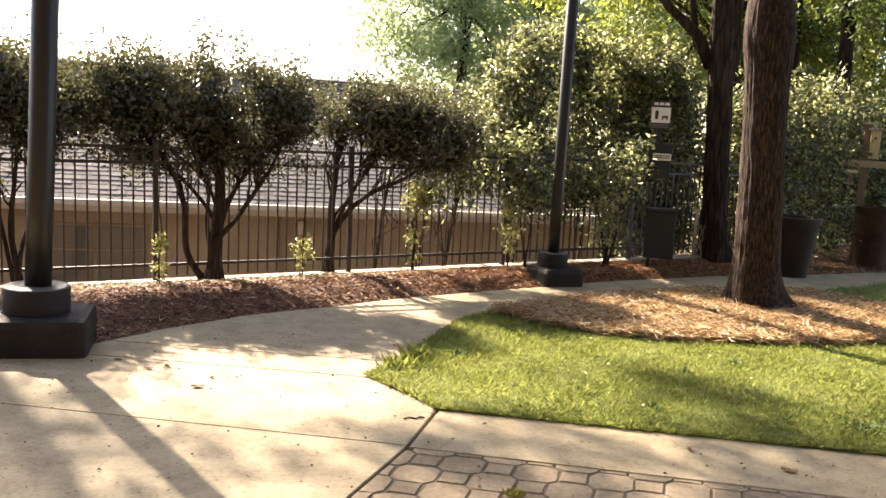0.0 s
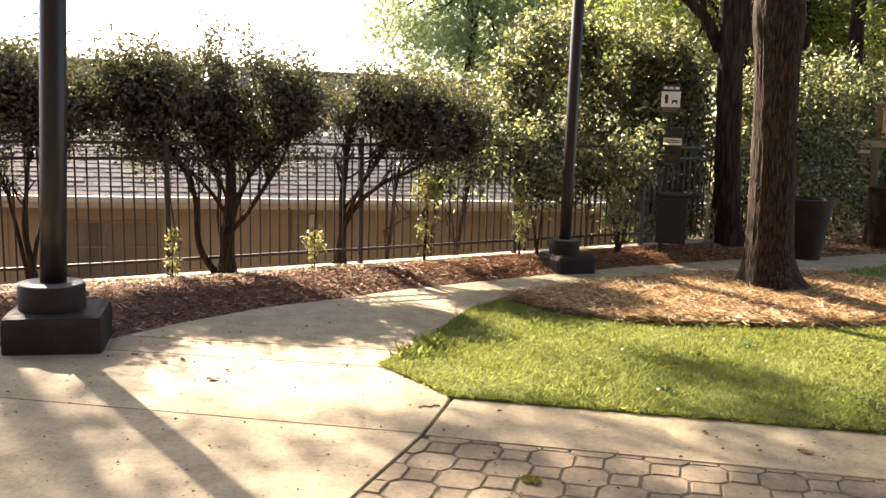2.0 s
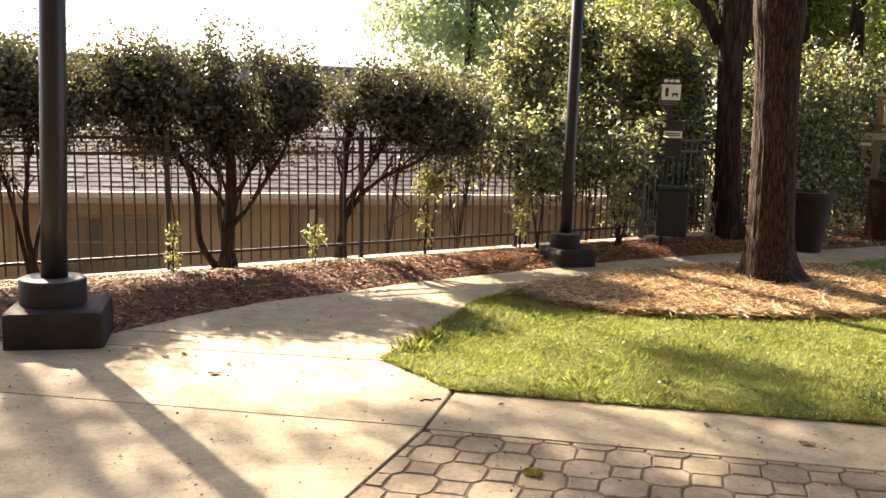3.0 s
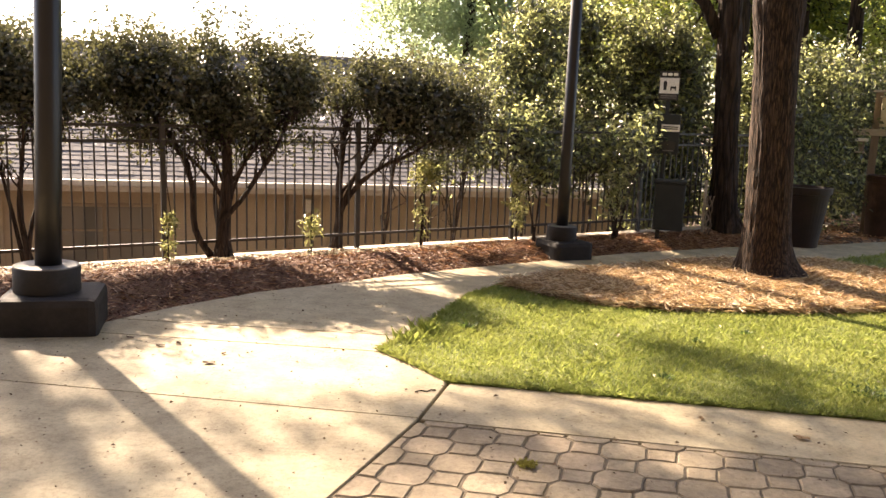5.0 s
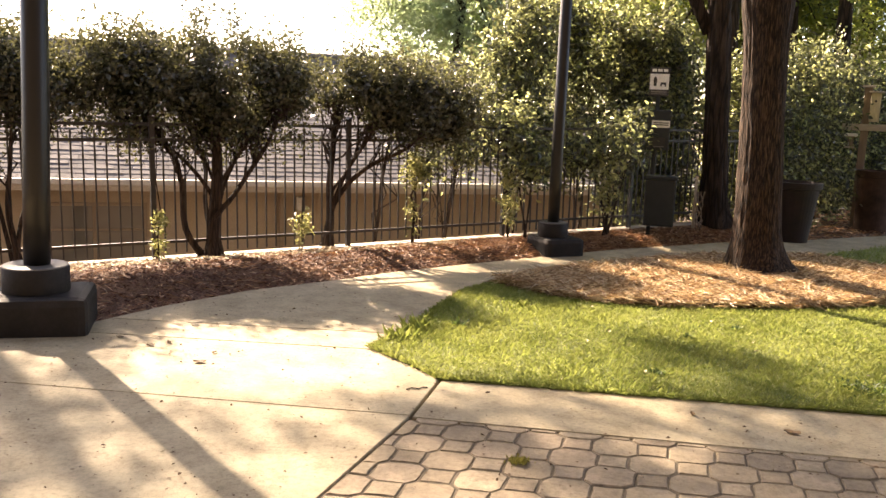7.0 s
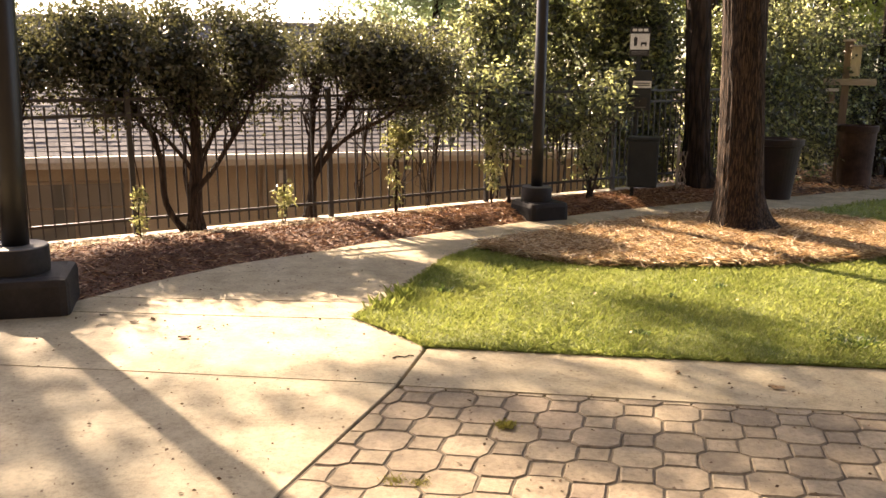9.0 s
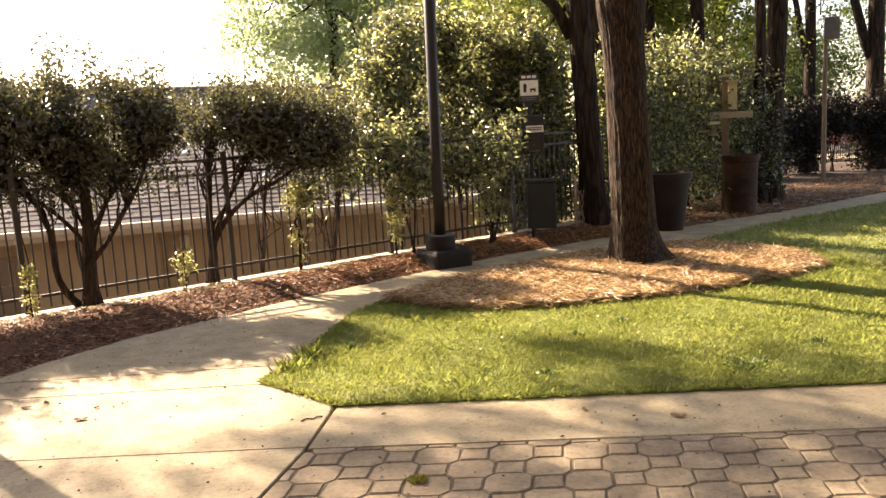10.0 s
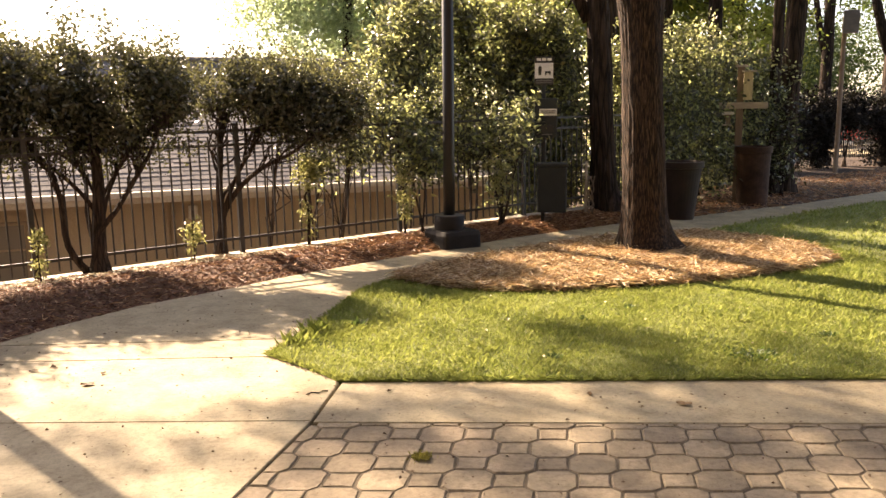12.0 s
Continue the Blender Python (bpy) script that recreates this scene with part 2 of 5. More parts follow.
BARK_CHIP = leaf_stuff("bark mulch chip", [(0, (0.042, 0.016, 0.010)), (0.55, (0.135, 0.055, 0.032)), (0.9, (0.25, 0.12, 0.066)), (1, (0.52, 0.36, 0.23))], 0.7, 0.05, (0.3, 0.15, 0.08), 0.35)
BED_STRAW = leaf_stuff("red pine straw", [(0, (0.17, 0.075, 0.038)), (0.4, (0.42, 0.22, 0.11)), (0.85, (0.64, 0.40, 0.22)), (1, (0.80, 0.63, 0.45))], 0.5, 0.12, (0.5, 0.28, 0.13), 0.5)
DRY_LEAF = leaf_stuff("dry curled leaf", [(0, (0.11, 0.065, 0.035)), (1, (0.26, 0.17, 0.09))], 0.7, 0.2, (0.3, 0.2, 0.1), 0.3)
DEAD_LEAF = leaf_stuff("dry leaf", [(0, (0.05, 0.028, 0.016)), (1, (0.12, 0.075, 0.04))], 0.7, 0.15, (0.2, 0.12, 0.05), 0.3)
STUCCO = surface("tan house wall", (0.42, 0.33, 0.22), (0.52, 0.42, 0.29), 60, 1.2, 0.9, 0.3)
TRIM = surface("white house trim", (0.62, 0.58, 0.50), (0.76, 0.72, 0.64), 40, 2, 0.6, 0.1, 0.001)
TAN_TRIM = surface("tan window frame", (0.30, 0.23, 0.15), (0.36, 0.28, 0.19), 40, 2, 0.7, 0.1, 0.001)
SHINGLE = surface("grey roof shingle", (0.115, 0.108, 0.112), (0.175, 0.165, 0.168), 60, 1.5, 0.9, 0.6, 0.004, piece="island", vary=0.16)
CAR_RED = surface("red car paint", (0.45, 0.02, 0.015), (0.5, 0.03, 0.02), 20, 2, 0.25, 0.0)
CAR_DARK = surface("dark rubber", (0.015, 0.015, 0.015), (0.03, 0.03, 0.03), 40, 2, 0.7, 0.2)


def glass_stuff(name):
    m, nt, b = blank(name)
    # Base colour lifted to stand in for the pale reflection in the panes.
    b.inputs["Base Color"].default_value = (0.15, 0.14, 0.11, 1)
    b.inputs["Roughness"].default_value = 0.06
    b.inputs["Specular IOR Level"].default_value = 0.8
    return m


GLASS = glass_stuff("window glass with reflection tone")


# ---- mesh helpers ----
class Geo:
    """Vertices and faces of one mesh in the making."""

    def __init__(self):
        self.v, self.f = [], []

    def add(self, verts, faces):
        n = len(self.v)
        self.v.extend(tuple(p) for p in verts)
        self.f.extend(tuple(i + n for i in face) for face in faces)
        return self

    def tube(self, points, radii, n=8, cap=True):
        points = [Vector(p) for p in points]
        rings = []
        side = None
        for i, p in enumerate(points):
            along = (points[min(i + 1, len(points) - 1)] - points[max(i - 1, 0)]).normalized()
            if side is None:
                side = along.orthogonal().normalized()
            side = (side - along * side.dot(along)).normalized()
            other = along.cross(side)
            rings.append([p + radii[i] * (math.cos(2 * math.pi * k / n) * side + math.sin(2 * math.pi * k / n) * other) for k in range(n)])
        verts = [q for ring in rings for q in ring]
        faces = [(i * n + k, i * n + (k + 1) % n, (i + 1) * n + (k + 1) % n, (i + 1) * n + k) for i in range(len(rings) - 1) for k in range(n)]
        if cap:
            faces += [tuple(range(n))[::-1], tuple((len(rings) - 1) * n + k for k in range(n))]
        return self.add(verts, faces)

    def lathe(self, profile, n=24, centre=(0, 0, 0)):
        verts = [(centre[0] + r * math.cos(2 * math.pi * k / n), centre[1] + r * math.sin(2 * math.pi * k / n), centre[2] + z) for r, z in profile for k in range(n)]
        faces = [(i * n + k, i * n + (k + 1) % n, (i + 1) * n + (k + 1) % n, (i + 1) * n + k) for i in range(len(profile) - 1) for k in range(n)]
        faces += [tuple(range(n))[::-1], tuple((len(profile) - 1) * n + k for k in range(n))]
        return self.add(verts, faces)

    def box(self, centre, size, turn=0.0, edge=0.0):
        """A box with its edges taken off, turned about z (degrees)."""
        bm = bmesh.new()
        bmesh.ops.create_cube(bm, size=1.0)
        for v in bm.verts:
            v.co = Vector((v.co.x * size[0], v.co.y * size[1], v.co.z * size[2]))
        if edge:
            bmesh.ops.bevel(bm, geom=bm.edges[:], offset=edge, segments=2, affect="EDGES", profile=0.6)
        m = Matrix.Translation(centre) @ Matrix.Rotation(radians(turn), 4, "Z")
        bm.verts.index_update()
        self.add([m @ v.co for v in bm.verts], [[v.index for v in f.verts] for f in bm.faces])
        bm.free()
        return self

    def prism(self, poly, low, high, edge=0.006):
        """A slab over a polygon (counter-clockwise); low and high: functions of x, y. Its upper edge is taken off."""
        n = len(poly)
        inner = []
        for i in range(n):
            a, b, c = Vector(poly[i - 1]), Vector(poly[i]), Vector(poly[(i + 1) % n])
            e1, e2 = (b - a).normalized(), (c - b).normalized()
            nrm = Vector((-e1.y - e2.y, e1.x + e2.x))
            inner.append(b + nrm.normalized() * edge if nrm.length > 1e-6 else b)
        verts = [(x, y, low(x, y)) for x, y in poly] + [(x, y, high(x, y) - edge) for x, y in poly] + [(p.x, p.y, high(p.x, p.y)) for p in inner]
        faces = [(r * n + i, r * n + (i + 1) % n, (r + 1) * n + (i + 1) % n, (r + 1) * n + i) for r in range(2) for i in range(n)]
        faces.append(tuple(2 * n + i for i in range(n)))
        return self.add(verts, faces)

    def mesh(self, name, material, smooth=False):
        me = bpy.data.meshes.new(name)
        me.from_pydata(self.v, [], self.f)
        me.materials.append(material)
        if smooth:
            me.polygons.foreach_set("use_smooth", [True] * len(me.polygons))
        me.update()
        return me


def part(name, geo, material, parent=None, label="", smooth=False):
    """Links a mesh as one object under a thing, or as a thing of its own."""
    ob = new(name, geo.mesh(name, material, smooth) if isinstance(geo, Geo) else geo)
    ob.parent = parent
    return tagged(ob, label)


def thing(name, place, label, category, group="", turn=0.0):
    ob = new(name)
    ob.empty_display_size = 0.1
    ob.matrix_world = pose(*place, 0, 0, turn)
    return tagged(ob, label, category, group)


def sheet(name, v, f, material):
    """A mesh from arrays: v n x 3, f m x k, all faces of one size."""
    me = bpy.data.meshes.new(name)
    v, f = np.asarray(v, np.float32), np.asarray(f, np.int32)
    me.vertices.add(len(v))
    me.vertices.foreach_set("co", v.ravel())
    k = f.shape[1]
    me.loops.add(f.size)
    me.loops.foreach_set("vertex_index", f.ravel())
    me.polygons.add(len(f))
    me.polygons.foreach_set("loop_start", np.arange(0, f.size, k, dtype=np.int32))
    me.polygons.foreach_set("loop_total", np.full(len(f), k, np.int32))
    me.materials.append(material)
    me.update(calc_edges=True)
    return me


def smoothstep(x, a, b):
    t = np.clip((np.asarray(x, float) - a) / (b - a), 0, 1)
    return t * t * (3 - 2 * t)


def inside(px, py, poly):
    """Which of the points lie in the polygon."""
    hit = np.zeros(len(px), bool)
    for (x0, y0), (x1, y1) in zip(poly, poly[1:] + poly[:1]):
        cross = (y0 > py) != (y1 > py)
        hit ^= cross & (px < (x1 - x0) * (py - y0) / (y1 - y0 + 1e-12) + x0)
    return hit


def clip(poly, nx, ny, d):
    """The part of a polygon where nx * x + ny * y <= d."""
    out = []
    for (x0, y0), (x1, y1) in zip(poly, poly[1:] + poly[:1]):
        a, b = nx * x0 + ny * y0 - d, nx * x1 + ny * y1 - d
        if a <= 0:
            out.append((x0, y0))
        if a * b < 0:
            out.append((x0 + (x1 - x0) * a / (a - b), y0 + (y1 - y0) * a / (a - b)))
    return out


def lump(x, y, s=1.0, seed=0.0):
    """Gentle noise for arrays."""
    return (np.sin(x * 3.1 * s + 1.3 + seed) * np.cos(y * 2.7 * s - 0.4 + seed) + 0.6 * np.sin(x * 7.3 * s - y * 5.9 * s + seed * 2) + 0.35 * np.cos(x * 13.7 * s + y * 11.1 * s + seed)) / 1.95


def blades(places, ahead, up, length, width, bend=0.0):
    """Kite-shaped leaves, folded along the midrib: base, two flanks and tip. Arrays n x 3 and n."""
    side = np.cross(ahead, up)
    side /= np.linalg.norm(side, axis=1, keepdims=True) + 1e-9
    length, width = length[:, None], width[:, None]
    mid = places + ahead * length * 0.45
    v = np.stack([places, mid + side * width * 0.5 + up * width * 0.18, places + ahead * length - up * length * bend, mid - side * width * 0.5 + up * width * 0.18], 1).reshape(-1, 3)
    n = len(places)
    b = np.arange(n)[:, None] * 4
    f = np.concatenate([b + [0, 1, 2], b + [0, 2, 3]], 1).reshape(-1, 3)
    return v, f


def unit(rng, n):
    d = rng.normal(size=(n, 3))
    return d / np.linalg.norm(d, axis=1, keepdims=True)


def crown(rng, blobs, clumps, per, leaf, spread, shell=0.45, upward=0.4, thin=0.0, gap=-0.22):
    """A crown of leaves in clumps: blobs are (x, y, z, rx, ry, rz). Returns the mesh arrays and the clumps' centres."""
    blobs = np.array(blobs, float)
    share = blobs[:, 3] * blobs[:, 4] * blobs[:, 5]
    which = rng.choice(len(blobs), clumps, p=share ** 0.75 / (share ** 0.75).sum())
    d = unit(rng, clumps)
    r = rng.uniform(0, 1, clumps) ** shell * (1 + 0.15 * rng.normal(size=clumps).clip(-2, 2))
    lumps = np.array([noise.noise(Vector(q) * 1.9 + Vector((w * 3.7, 0, 0))) for q, w in zip(d.tolist(), which.tolist())])
    centre = blobs[which, :3] + d * blobs[which, 3:] * (r * (1 + 0.42 * lumps))[:, None]
    size = float(np.median(blobs[:, 3]))
    gaps = np.array([noise.noise(Vector(q) * (1.7 / size)) for q in centre.tolist()])
    kept = gaps > gap
    if thin:
        z = centre[:, 2]
        low = 1 - smoothstep(z, z.min(), z.min() + 0.55 * (z.max() - z.min()))
        kept &= rng.uniform(size=clumps) > thin * low
    centre, d = centre[kept], d[kept]
    clumps = len(centre)
    n = clumps * per
    c = np.repeat(centre, per, 0)
    out = np.repeat(d, per, 0)
    place = c + rng.normal(size=(n, 3)) * spread * 0.55
    up = unit(rng, n) + out * 0.5 + np.array([0, 0, upward])
    up /= np.linalg.norm(up, axis=1, keepdims=True)
    ahead = np.cross(up, unit(rng, n))
    ahead /= np.linalg.norm(ahead, axis=1, keepdims=True) + 1e-9
    length = leaf * rng.uniform(0.6, 1.25, n)
    return (*blades(place, ahead, up, length, length * rng.uniform(0.38, 0.55, n), 0.15), centre)


def limb(geo, rng, a, b, r0, r1, wobble=0.06, n=6, steps=5, sag=0.0):
    """A crooked tapered limb from a to b."""
    a, b = Vector(a), Vector(b)
    far = (b - a).length
    pts = []
    for i in range(steps + 1):
        t = i / steps
        p = a.lerp(b, t) + Vector(rng.normal(size=3)) * wobble * far * math.sin(math.pi * t) * 0.6
        p.z += sag * far * math.sin(math.pi * t)
        pts.append(p)
    geo.tube(pts, [r0 + (r1 - r0) * i / steps for i in range(steps + 1)], n)
    return pts


# ---- the plan ----
FENCE_AT, FENCE_WAY = (-1.16, 9.02), (0.857, 0.515)
LAWN_EDGE = [(-0.058, 4.47), (-0.17, 4.62), (-0.33, 4.82), (-0.53, 5.05), (-0.40, 5.35), (-0.28, 5.65), (-0.10, 6.30), (0.10, 6.95), (0.43, 7.47), (0.80, 7.80),
             (1.37, 8.27), (2.09, 8.80), (2.67, 9.26), (4.29, 10.0), (5.36, 10.83), (6.75, 11.85), (9.5, 13.6), (13.0, 15.9), (26.0, 24.0)]
BED_EDGE = [(-7.0, 4.2), (-4.5, 4.6), (-3.1, 5.04), (-2.5, 5.36), (-2.2, 5.92), (-1.72, 6.60), (-1.1, 7.18), (-0.6, 7.72), (0.2, 8.42), (0.9, 9.0), (2.0, 9.92),
            (3.75, 11.1), (4.9, 11.6), (6.15, 12.4), (7.43, 13.1), (10.6, 15.3), (14.0, 17.6), (26.0, 25.9)]
LAWN = [(-0.058, 4.47), (2.41, 4.24), (9.0, 3.63), (26.0, 6.0)] + LAWN_EDGE[:0:-1]
RING = [(0.42, 7.40), (0.9, 6.93), (1.38, 6.75), (1.89, 6.74), (2.41, 6.80), (2.99, 6.92), (3.62, 7.10), (4.35, 7.40), (5.04, 7.86), (5.2, 8.4), (5.0, 9.2), (4.4, 9.86),
        (3.4, 9.55), (2.67, 9.22), (2.09, 8.76), (1.37, 8.23), (0.80, 7.76)]


def base(x, y):
    """The height of the paved ground, which falls a little to the right."""
    return -0.0113 * np.clip(x, -40, 40)


def fence_ud(x, y):
    dx, dy = np.asarray(x) - FENCE_AT[0], np.asarray(y) - FENCE_AT[1]
    return dx * FENCE_WAY[0] + dy * FENCE_WAY[1], dy * FENCE_WAY[0] - dx * FENCE_WAY[1]


def fence_xy(u, d=0.0):
    return FENCE_AT[0] + u * FENCE_WAY[0] - d * FENCE_WAY[1], FENCE_AT[1] + u * FENCE_WAY[1] + d * FENCE_WAY[0]


def curb_top(u):
    return 0.04 + 0.014 * np.asarray(u)


# ---- ground ----
def build_ground():
    line = np.concatenate([-np.geomspace(1200, 16, 18), np.arange(-14, 30, 0.4), np.geomspace(31, 1200, 18)])
    X, Y = np.meshgrid(line, line)
    u, d = fence_ud(X, Y)
    drop = smoothstep(d, 0.12, 0.55) * (1 - smoothstep(u, 6.0, 9.0))
    z = base(X, Y) - 0.045 - 2.35 * drop + 0.012 * lump(X, Y, 0.6)
    n = len(line)
    i = np.arange(n - 1)
    a = (i[:, None] * n + i[None, :]).ravel()
    ob = new("ground", sheet("ground", np.stack([X, Y, z], -1).reshape(-1, 3), np.stack([a, a + 1, a + n + 1, a + n], 1), SOIL))
    tagged(ob, "dark bare soil ground around the garden", "ground", kind="structure")


build_ground()
# Added wall, out of view, tall and dark to cut light from behind.
back = Geo().box((0, -2.3, 9.2), (44, 0.4, 19.0), 0, 0.02)
tagged(part("wall_south", back, BLOCK_WALL), "plain brown wall, added unseen to hold back sky light", "wall", kind="structure")


def build_lawn():
    g = Geo().prism(LAWN, lambda x, y: base(x, y) - 0.15, lambda x, y: base(x, y) + 0.012, 0.02)
    lawn = part("lawn", g, TURF)
    tagged(lawn, "short green lawn with worn yellowish patches", "lawn", kind="structure")


build_lawn()


# ---- pavings ----
def slab_under(x, y):
    return base(x, y) - 0.10


def build_path():
    path = tagged(new("path"), "curved pale concrete garden path with sawn joints", "path", kind="structure")
    outline = [(-2.828, -3.98), (-0.222, 3.81), (-0.07, 4.46)] + LAWN_EDGE[1:] + BED_EDGE[::-1] + [(-7.0, -3.98)]
    cuts = [(0.085, 0.996, 3.815), (0.03, 0.9995, 5.022), (0.01, 0.99995, 5.46), (0.80, 0.60, 5.35), (0.78, 0.62, 6.95), (0.80, 0.60, 8.6), (0.82, 0.57, 10.3), (0.83, 0.555, 12.2), (0.84, 0.54, 14.2)]
    rest = outline
    for nx, ny, d in cuts:
        piece = clip(rest, nx, ny, d - 0.003)
        rest = clip(rest, -nx, -ny, -d - 0.003)
        part("concrete_slab", Geo().prism(piece, slab_under, base, 0.006), CONCRETE, path)
    part("concrete_slab", Geo().prism(rest, slab_under, base, 0.006), CONCRETE, path)
    edging = tagged(new("border_strip"), "pale concrete border strip between lawn and pavers", "paving", kind="structure")
    strip = [(-0.203, 3.826), (2.1, 3.560), (9.0, 2.765), (9.0, 3.62), (2.41, 4.235), (-0.054, 4.463)]
    part("concrete_slab", Geo().prism(clip(strip, 1, 0, 4.36), slab_under, base, 0.008), CONCRETE, edging)
    part("concrete_slab", Geo().prism(clip(strip, -1, 0, -4.37), slab_under, base, 0.008), CONCRETE, edging)
    bottom = [(-2.93, -3.98), (12.0, -3.98), (12.0, 2.42), (-0.21, 3.80)]
    part("joint_bed", Geo().prism(bottom, lambda x, y: base(x, y) - 0.2, lambda x, y: base(x, y) - 0.006, 0.004), SAND, path)


build_path()


# ---- planting bed along the fence ----
def along(line, n):
    p = np.array(line, float)
    s = np.r_[0, np.cumsum(np.linalg.norm(np.diff(p, axis=0), axis=1))]
    t = np.linspace(0, s[-1], n)
    return np.stack([np.interp(t, s, p[:, 0]), np.interp(t, s, p[:, 1])], 1)


def bed_height(w, x, y):
    """w: 0 at the path, 1 at the curb."""
    u, _ = fence_ud(x, y)
    crest = 0.085 * smoothstep(w, 0.0, 0.35)
    return base(x, y) - 0.015 + crest * (1 - 0.35 * smoothstep(w, 0.5, 1)) + (curb_top(u) - 0.06 - base(x, y)) * smoothstep(w, 0.5, 1.0) * 0.8 + 0.012 * lump(x, y, 2.0) * smoothstep(w, 0, 0.2)


BED_FRONT = along(BED_EDGE[:13], 220)
bu, _ = fence_ud(BED_FRONT[:, 0], BED_FRONT[:, 1])
BED_BACK = np.stack(fence_xy(bu, -0.07), 1)


def bed_points(rng, n, near=0.0):
    k = rng.uniform(0, len(BED_FRONT) - 1.001, n)
    i = k.astype(int)
    t = (k - i)[:, None]
    w = rng.uniform(near, 1, n)
    f, b = BED_FRONT[i] * (1 - t) + BED_FRONT[i + 1] * t, BED_BACK[i] * (1 - t) + BED_BACK[i + 1] * t
    p = f * (1 - w[:, None]) + b * w[:, None]
    return np.c_[p, bed_height(w, p[:, 0], p[:, 1])]


def build_bed():
    m, n = len(BED_FRONT), 22
    w = np.linspace(0, 1, n)[None, :, None]
    p = BED_FRONT[:, None, :] * (1 - w) + BED_BACK[:, None, :] * w
    z = bed_height(np.broadcast_to(w[..., 0], (m, n)), p[..., 0], p[..., 1])
    v = np.concatenate([p, z[..., None]], -1).reshape(-1, 3)
    a = (np.arange(m - 1)[:, None] * n + np.arange(n - 1)[None]).ravel()
    ob = new("planting_bed", sheet("planting_bed", v, np.stack([a, a + n, a + n + 1, a + 1], 1), MULCH_BASE))
    tagged(ob, "low mounded mulch bed along the fence", "planting bed", kind="structure")


build_bed()


def ring_height(x, y):
    """The straw mound round the tree."""
    r = np.hypot((x - 3.1) / 2.4, (y - 8.2) / 1.55)
    return base(x, y) + 0.045 + 0.035 * (1 - smoothstep(r, 0.1, 1.0)) + 0.012 * lump(x, y, 2.4)


def build_ring():
    rim = np.array(RING)
    c = np.array([3.0, 8.25])
    rows = [rim * (1 - t) + c * t for t in [0, 0.02] + list(np.linspace(0.1, 0.97, 12))]
    m = len(rim)
    v = []
    for k, row in enumerate(rows):
        for x, y in row:
            v.append((x, y, float(ring_height(x, y)) if k else float(base(x, y)) + 0.005))
    faces = [(k * m + i, k * m + (i + 1) % m, (k + 1) * m + (i + 1) % m, (k + 1) * m + i) for k in range(13) for i in range(m)] + [tuple(13 * m + i for i in range(m))]
    tagged(part("mulch_ring", Geo().add(v, faces), MULCH_BASE), "mound of pine straw mulch round the tree foot", "mulch", kind="structure")


build_ring()


# ---- retaining curb and fence ----
def build_curb():
    g = Geo()
    n = 16
    us = np.linspace(-16, 5.6, n)
    for i in range(n - 1):
        a, b = us[i] + 0.004, us[i + 1] - 0.004
        poly = [fence_xy(a, -0.08), fence_xy(b, -0.08), fence_xy(b, 0.12), fence_xy(a, 0.12)]
        g.prism(poly, lambda x, y: -2.5, lambda x, y: float(curb_top(fence_ud(x, y)[0])), 0.012)
    tagged(part("retaining_wall", g, CURB), "pale concrete retaining wall under the fence", "retaining wall", kind="structure")


build_curb()
PANEL = 2.10


def build_fence():
    picket = Geo().box((0, 0, 0.66), (0.016, 0.016, 1.23), 0, 0.0015).mesh("picket", IRON)
    post = Geo().box((0, 0, 0.69), (0.05, 0.05, 1.38), 0, 0.003).box((0, 0, 1.395), (0.058, 0.058, 0.03), 0, 0.008).mesh("post", IRON)
    rail = Geo().box((PANEL / 2, 0, 0), (PANEL - 0.05, 0.028, 0.03), 0, 0.003).mesh("rail", IRON)
    turn = math.degrees(math.atan2(FENCE_WAY[1], FENCE_WAY[0]))
    for k in range(-7, 3):
        x, y = fence_xy(k * PANEL)
        z = float(curb_top(k * PANEL))
        fence = thing("fence_panel", (x, y, z), "black metal picket fence panel on a concrete curb", "fence", "garden fence", turn)
        fence.matrix_world = pose(x, y, z, 0, -math.degrees(math.atan(0.014)), turn)
        for j in range(1, 20):
            p = part("picket", picket, IRON, fence)
            p.location = (j * PANEL / 20, 0, 0)
        for h in (0.16, 1.18, 1.33):
            p = part("rail", rail, IRON, fence)
            p.location = (0, 0, h)
        part("post", post, IRON, fence)


build_fence()


# ---- lamp posts ----
def lamp_post(place, plinth, turn, r=0.074, lean=0.0, tall=4.6):
    ob = thing("lamp_post", place, "black round steel lamp post on a dark drum footing", "lamp post", "lamp posts", turn)
    w, h, drum, rise = plinth
    part("plinth", Geo().box((0.04, 0, h / 2 - 0.05), (w, w, h + 0.1), 0, 0.055), FOOTING, ob, "square dark concrete plinth")
    part("drum", Geo().lathe([(drum * 0.98, h - 0.02), (drum, h + 0.01), (drum, h + rise - 0.006), (drum - 0.006, h + rise)], 40), FOOTING, ob, "round dark concrete drum footing", True)
    part("cover", Geo().lathe([(drum - 0.004, h + rise - 0.006), (drum - 0.006, h + rise + 0.005), (drum - 0.012, h + rise + 0.008), (r - 0.004, h + rise + 0.010)], 40), LIT_TOP, ob, "top face round the pole, sunlight put into its grey")
    pole = Geo().lathe([(r, h + rise - 0.02), (r, h + rise + 0.5), (r * 0.95, tall), (r * 0.55, tall + 0.02)], 28)
    part("pole", pole, POLE, ob, smooth=True).rotation_euler = (0, radians(lean), 0)
    return ob


lamp_post((-2.81, 5.19, 0.03), (0.62, 0.25, 0.213, 0.17), 16, 0.085, 1.4)
lamp_post((1.18, 9.40, -0.01), (0.50, 0.20, 0.175, 0.16), 25, 0.068)


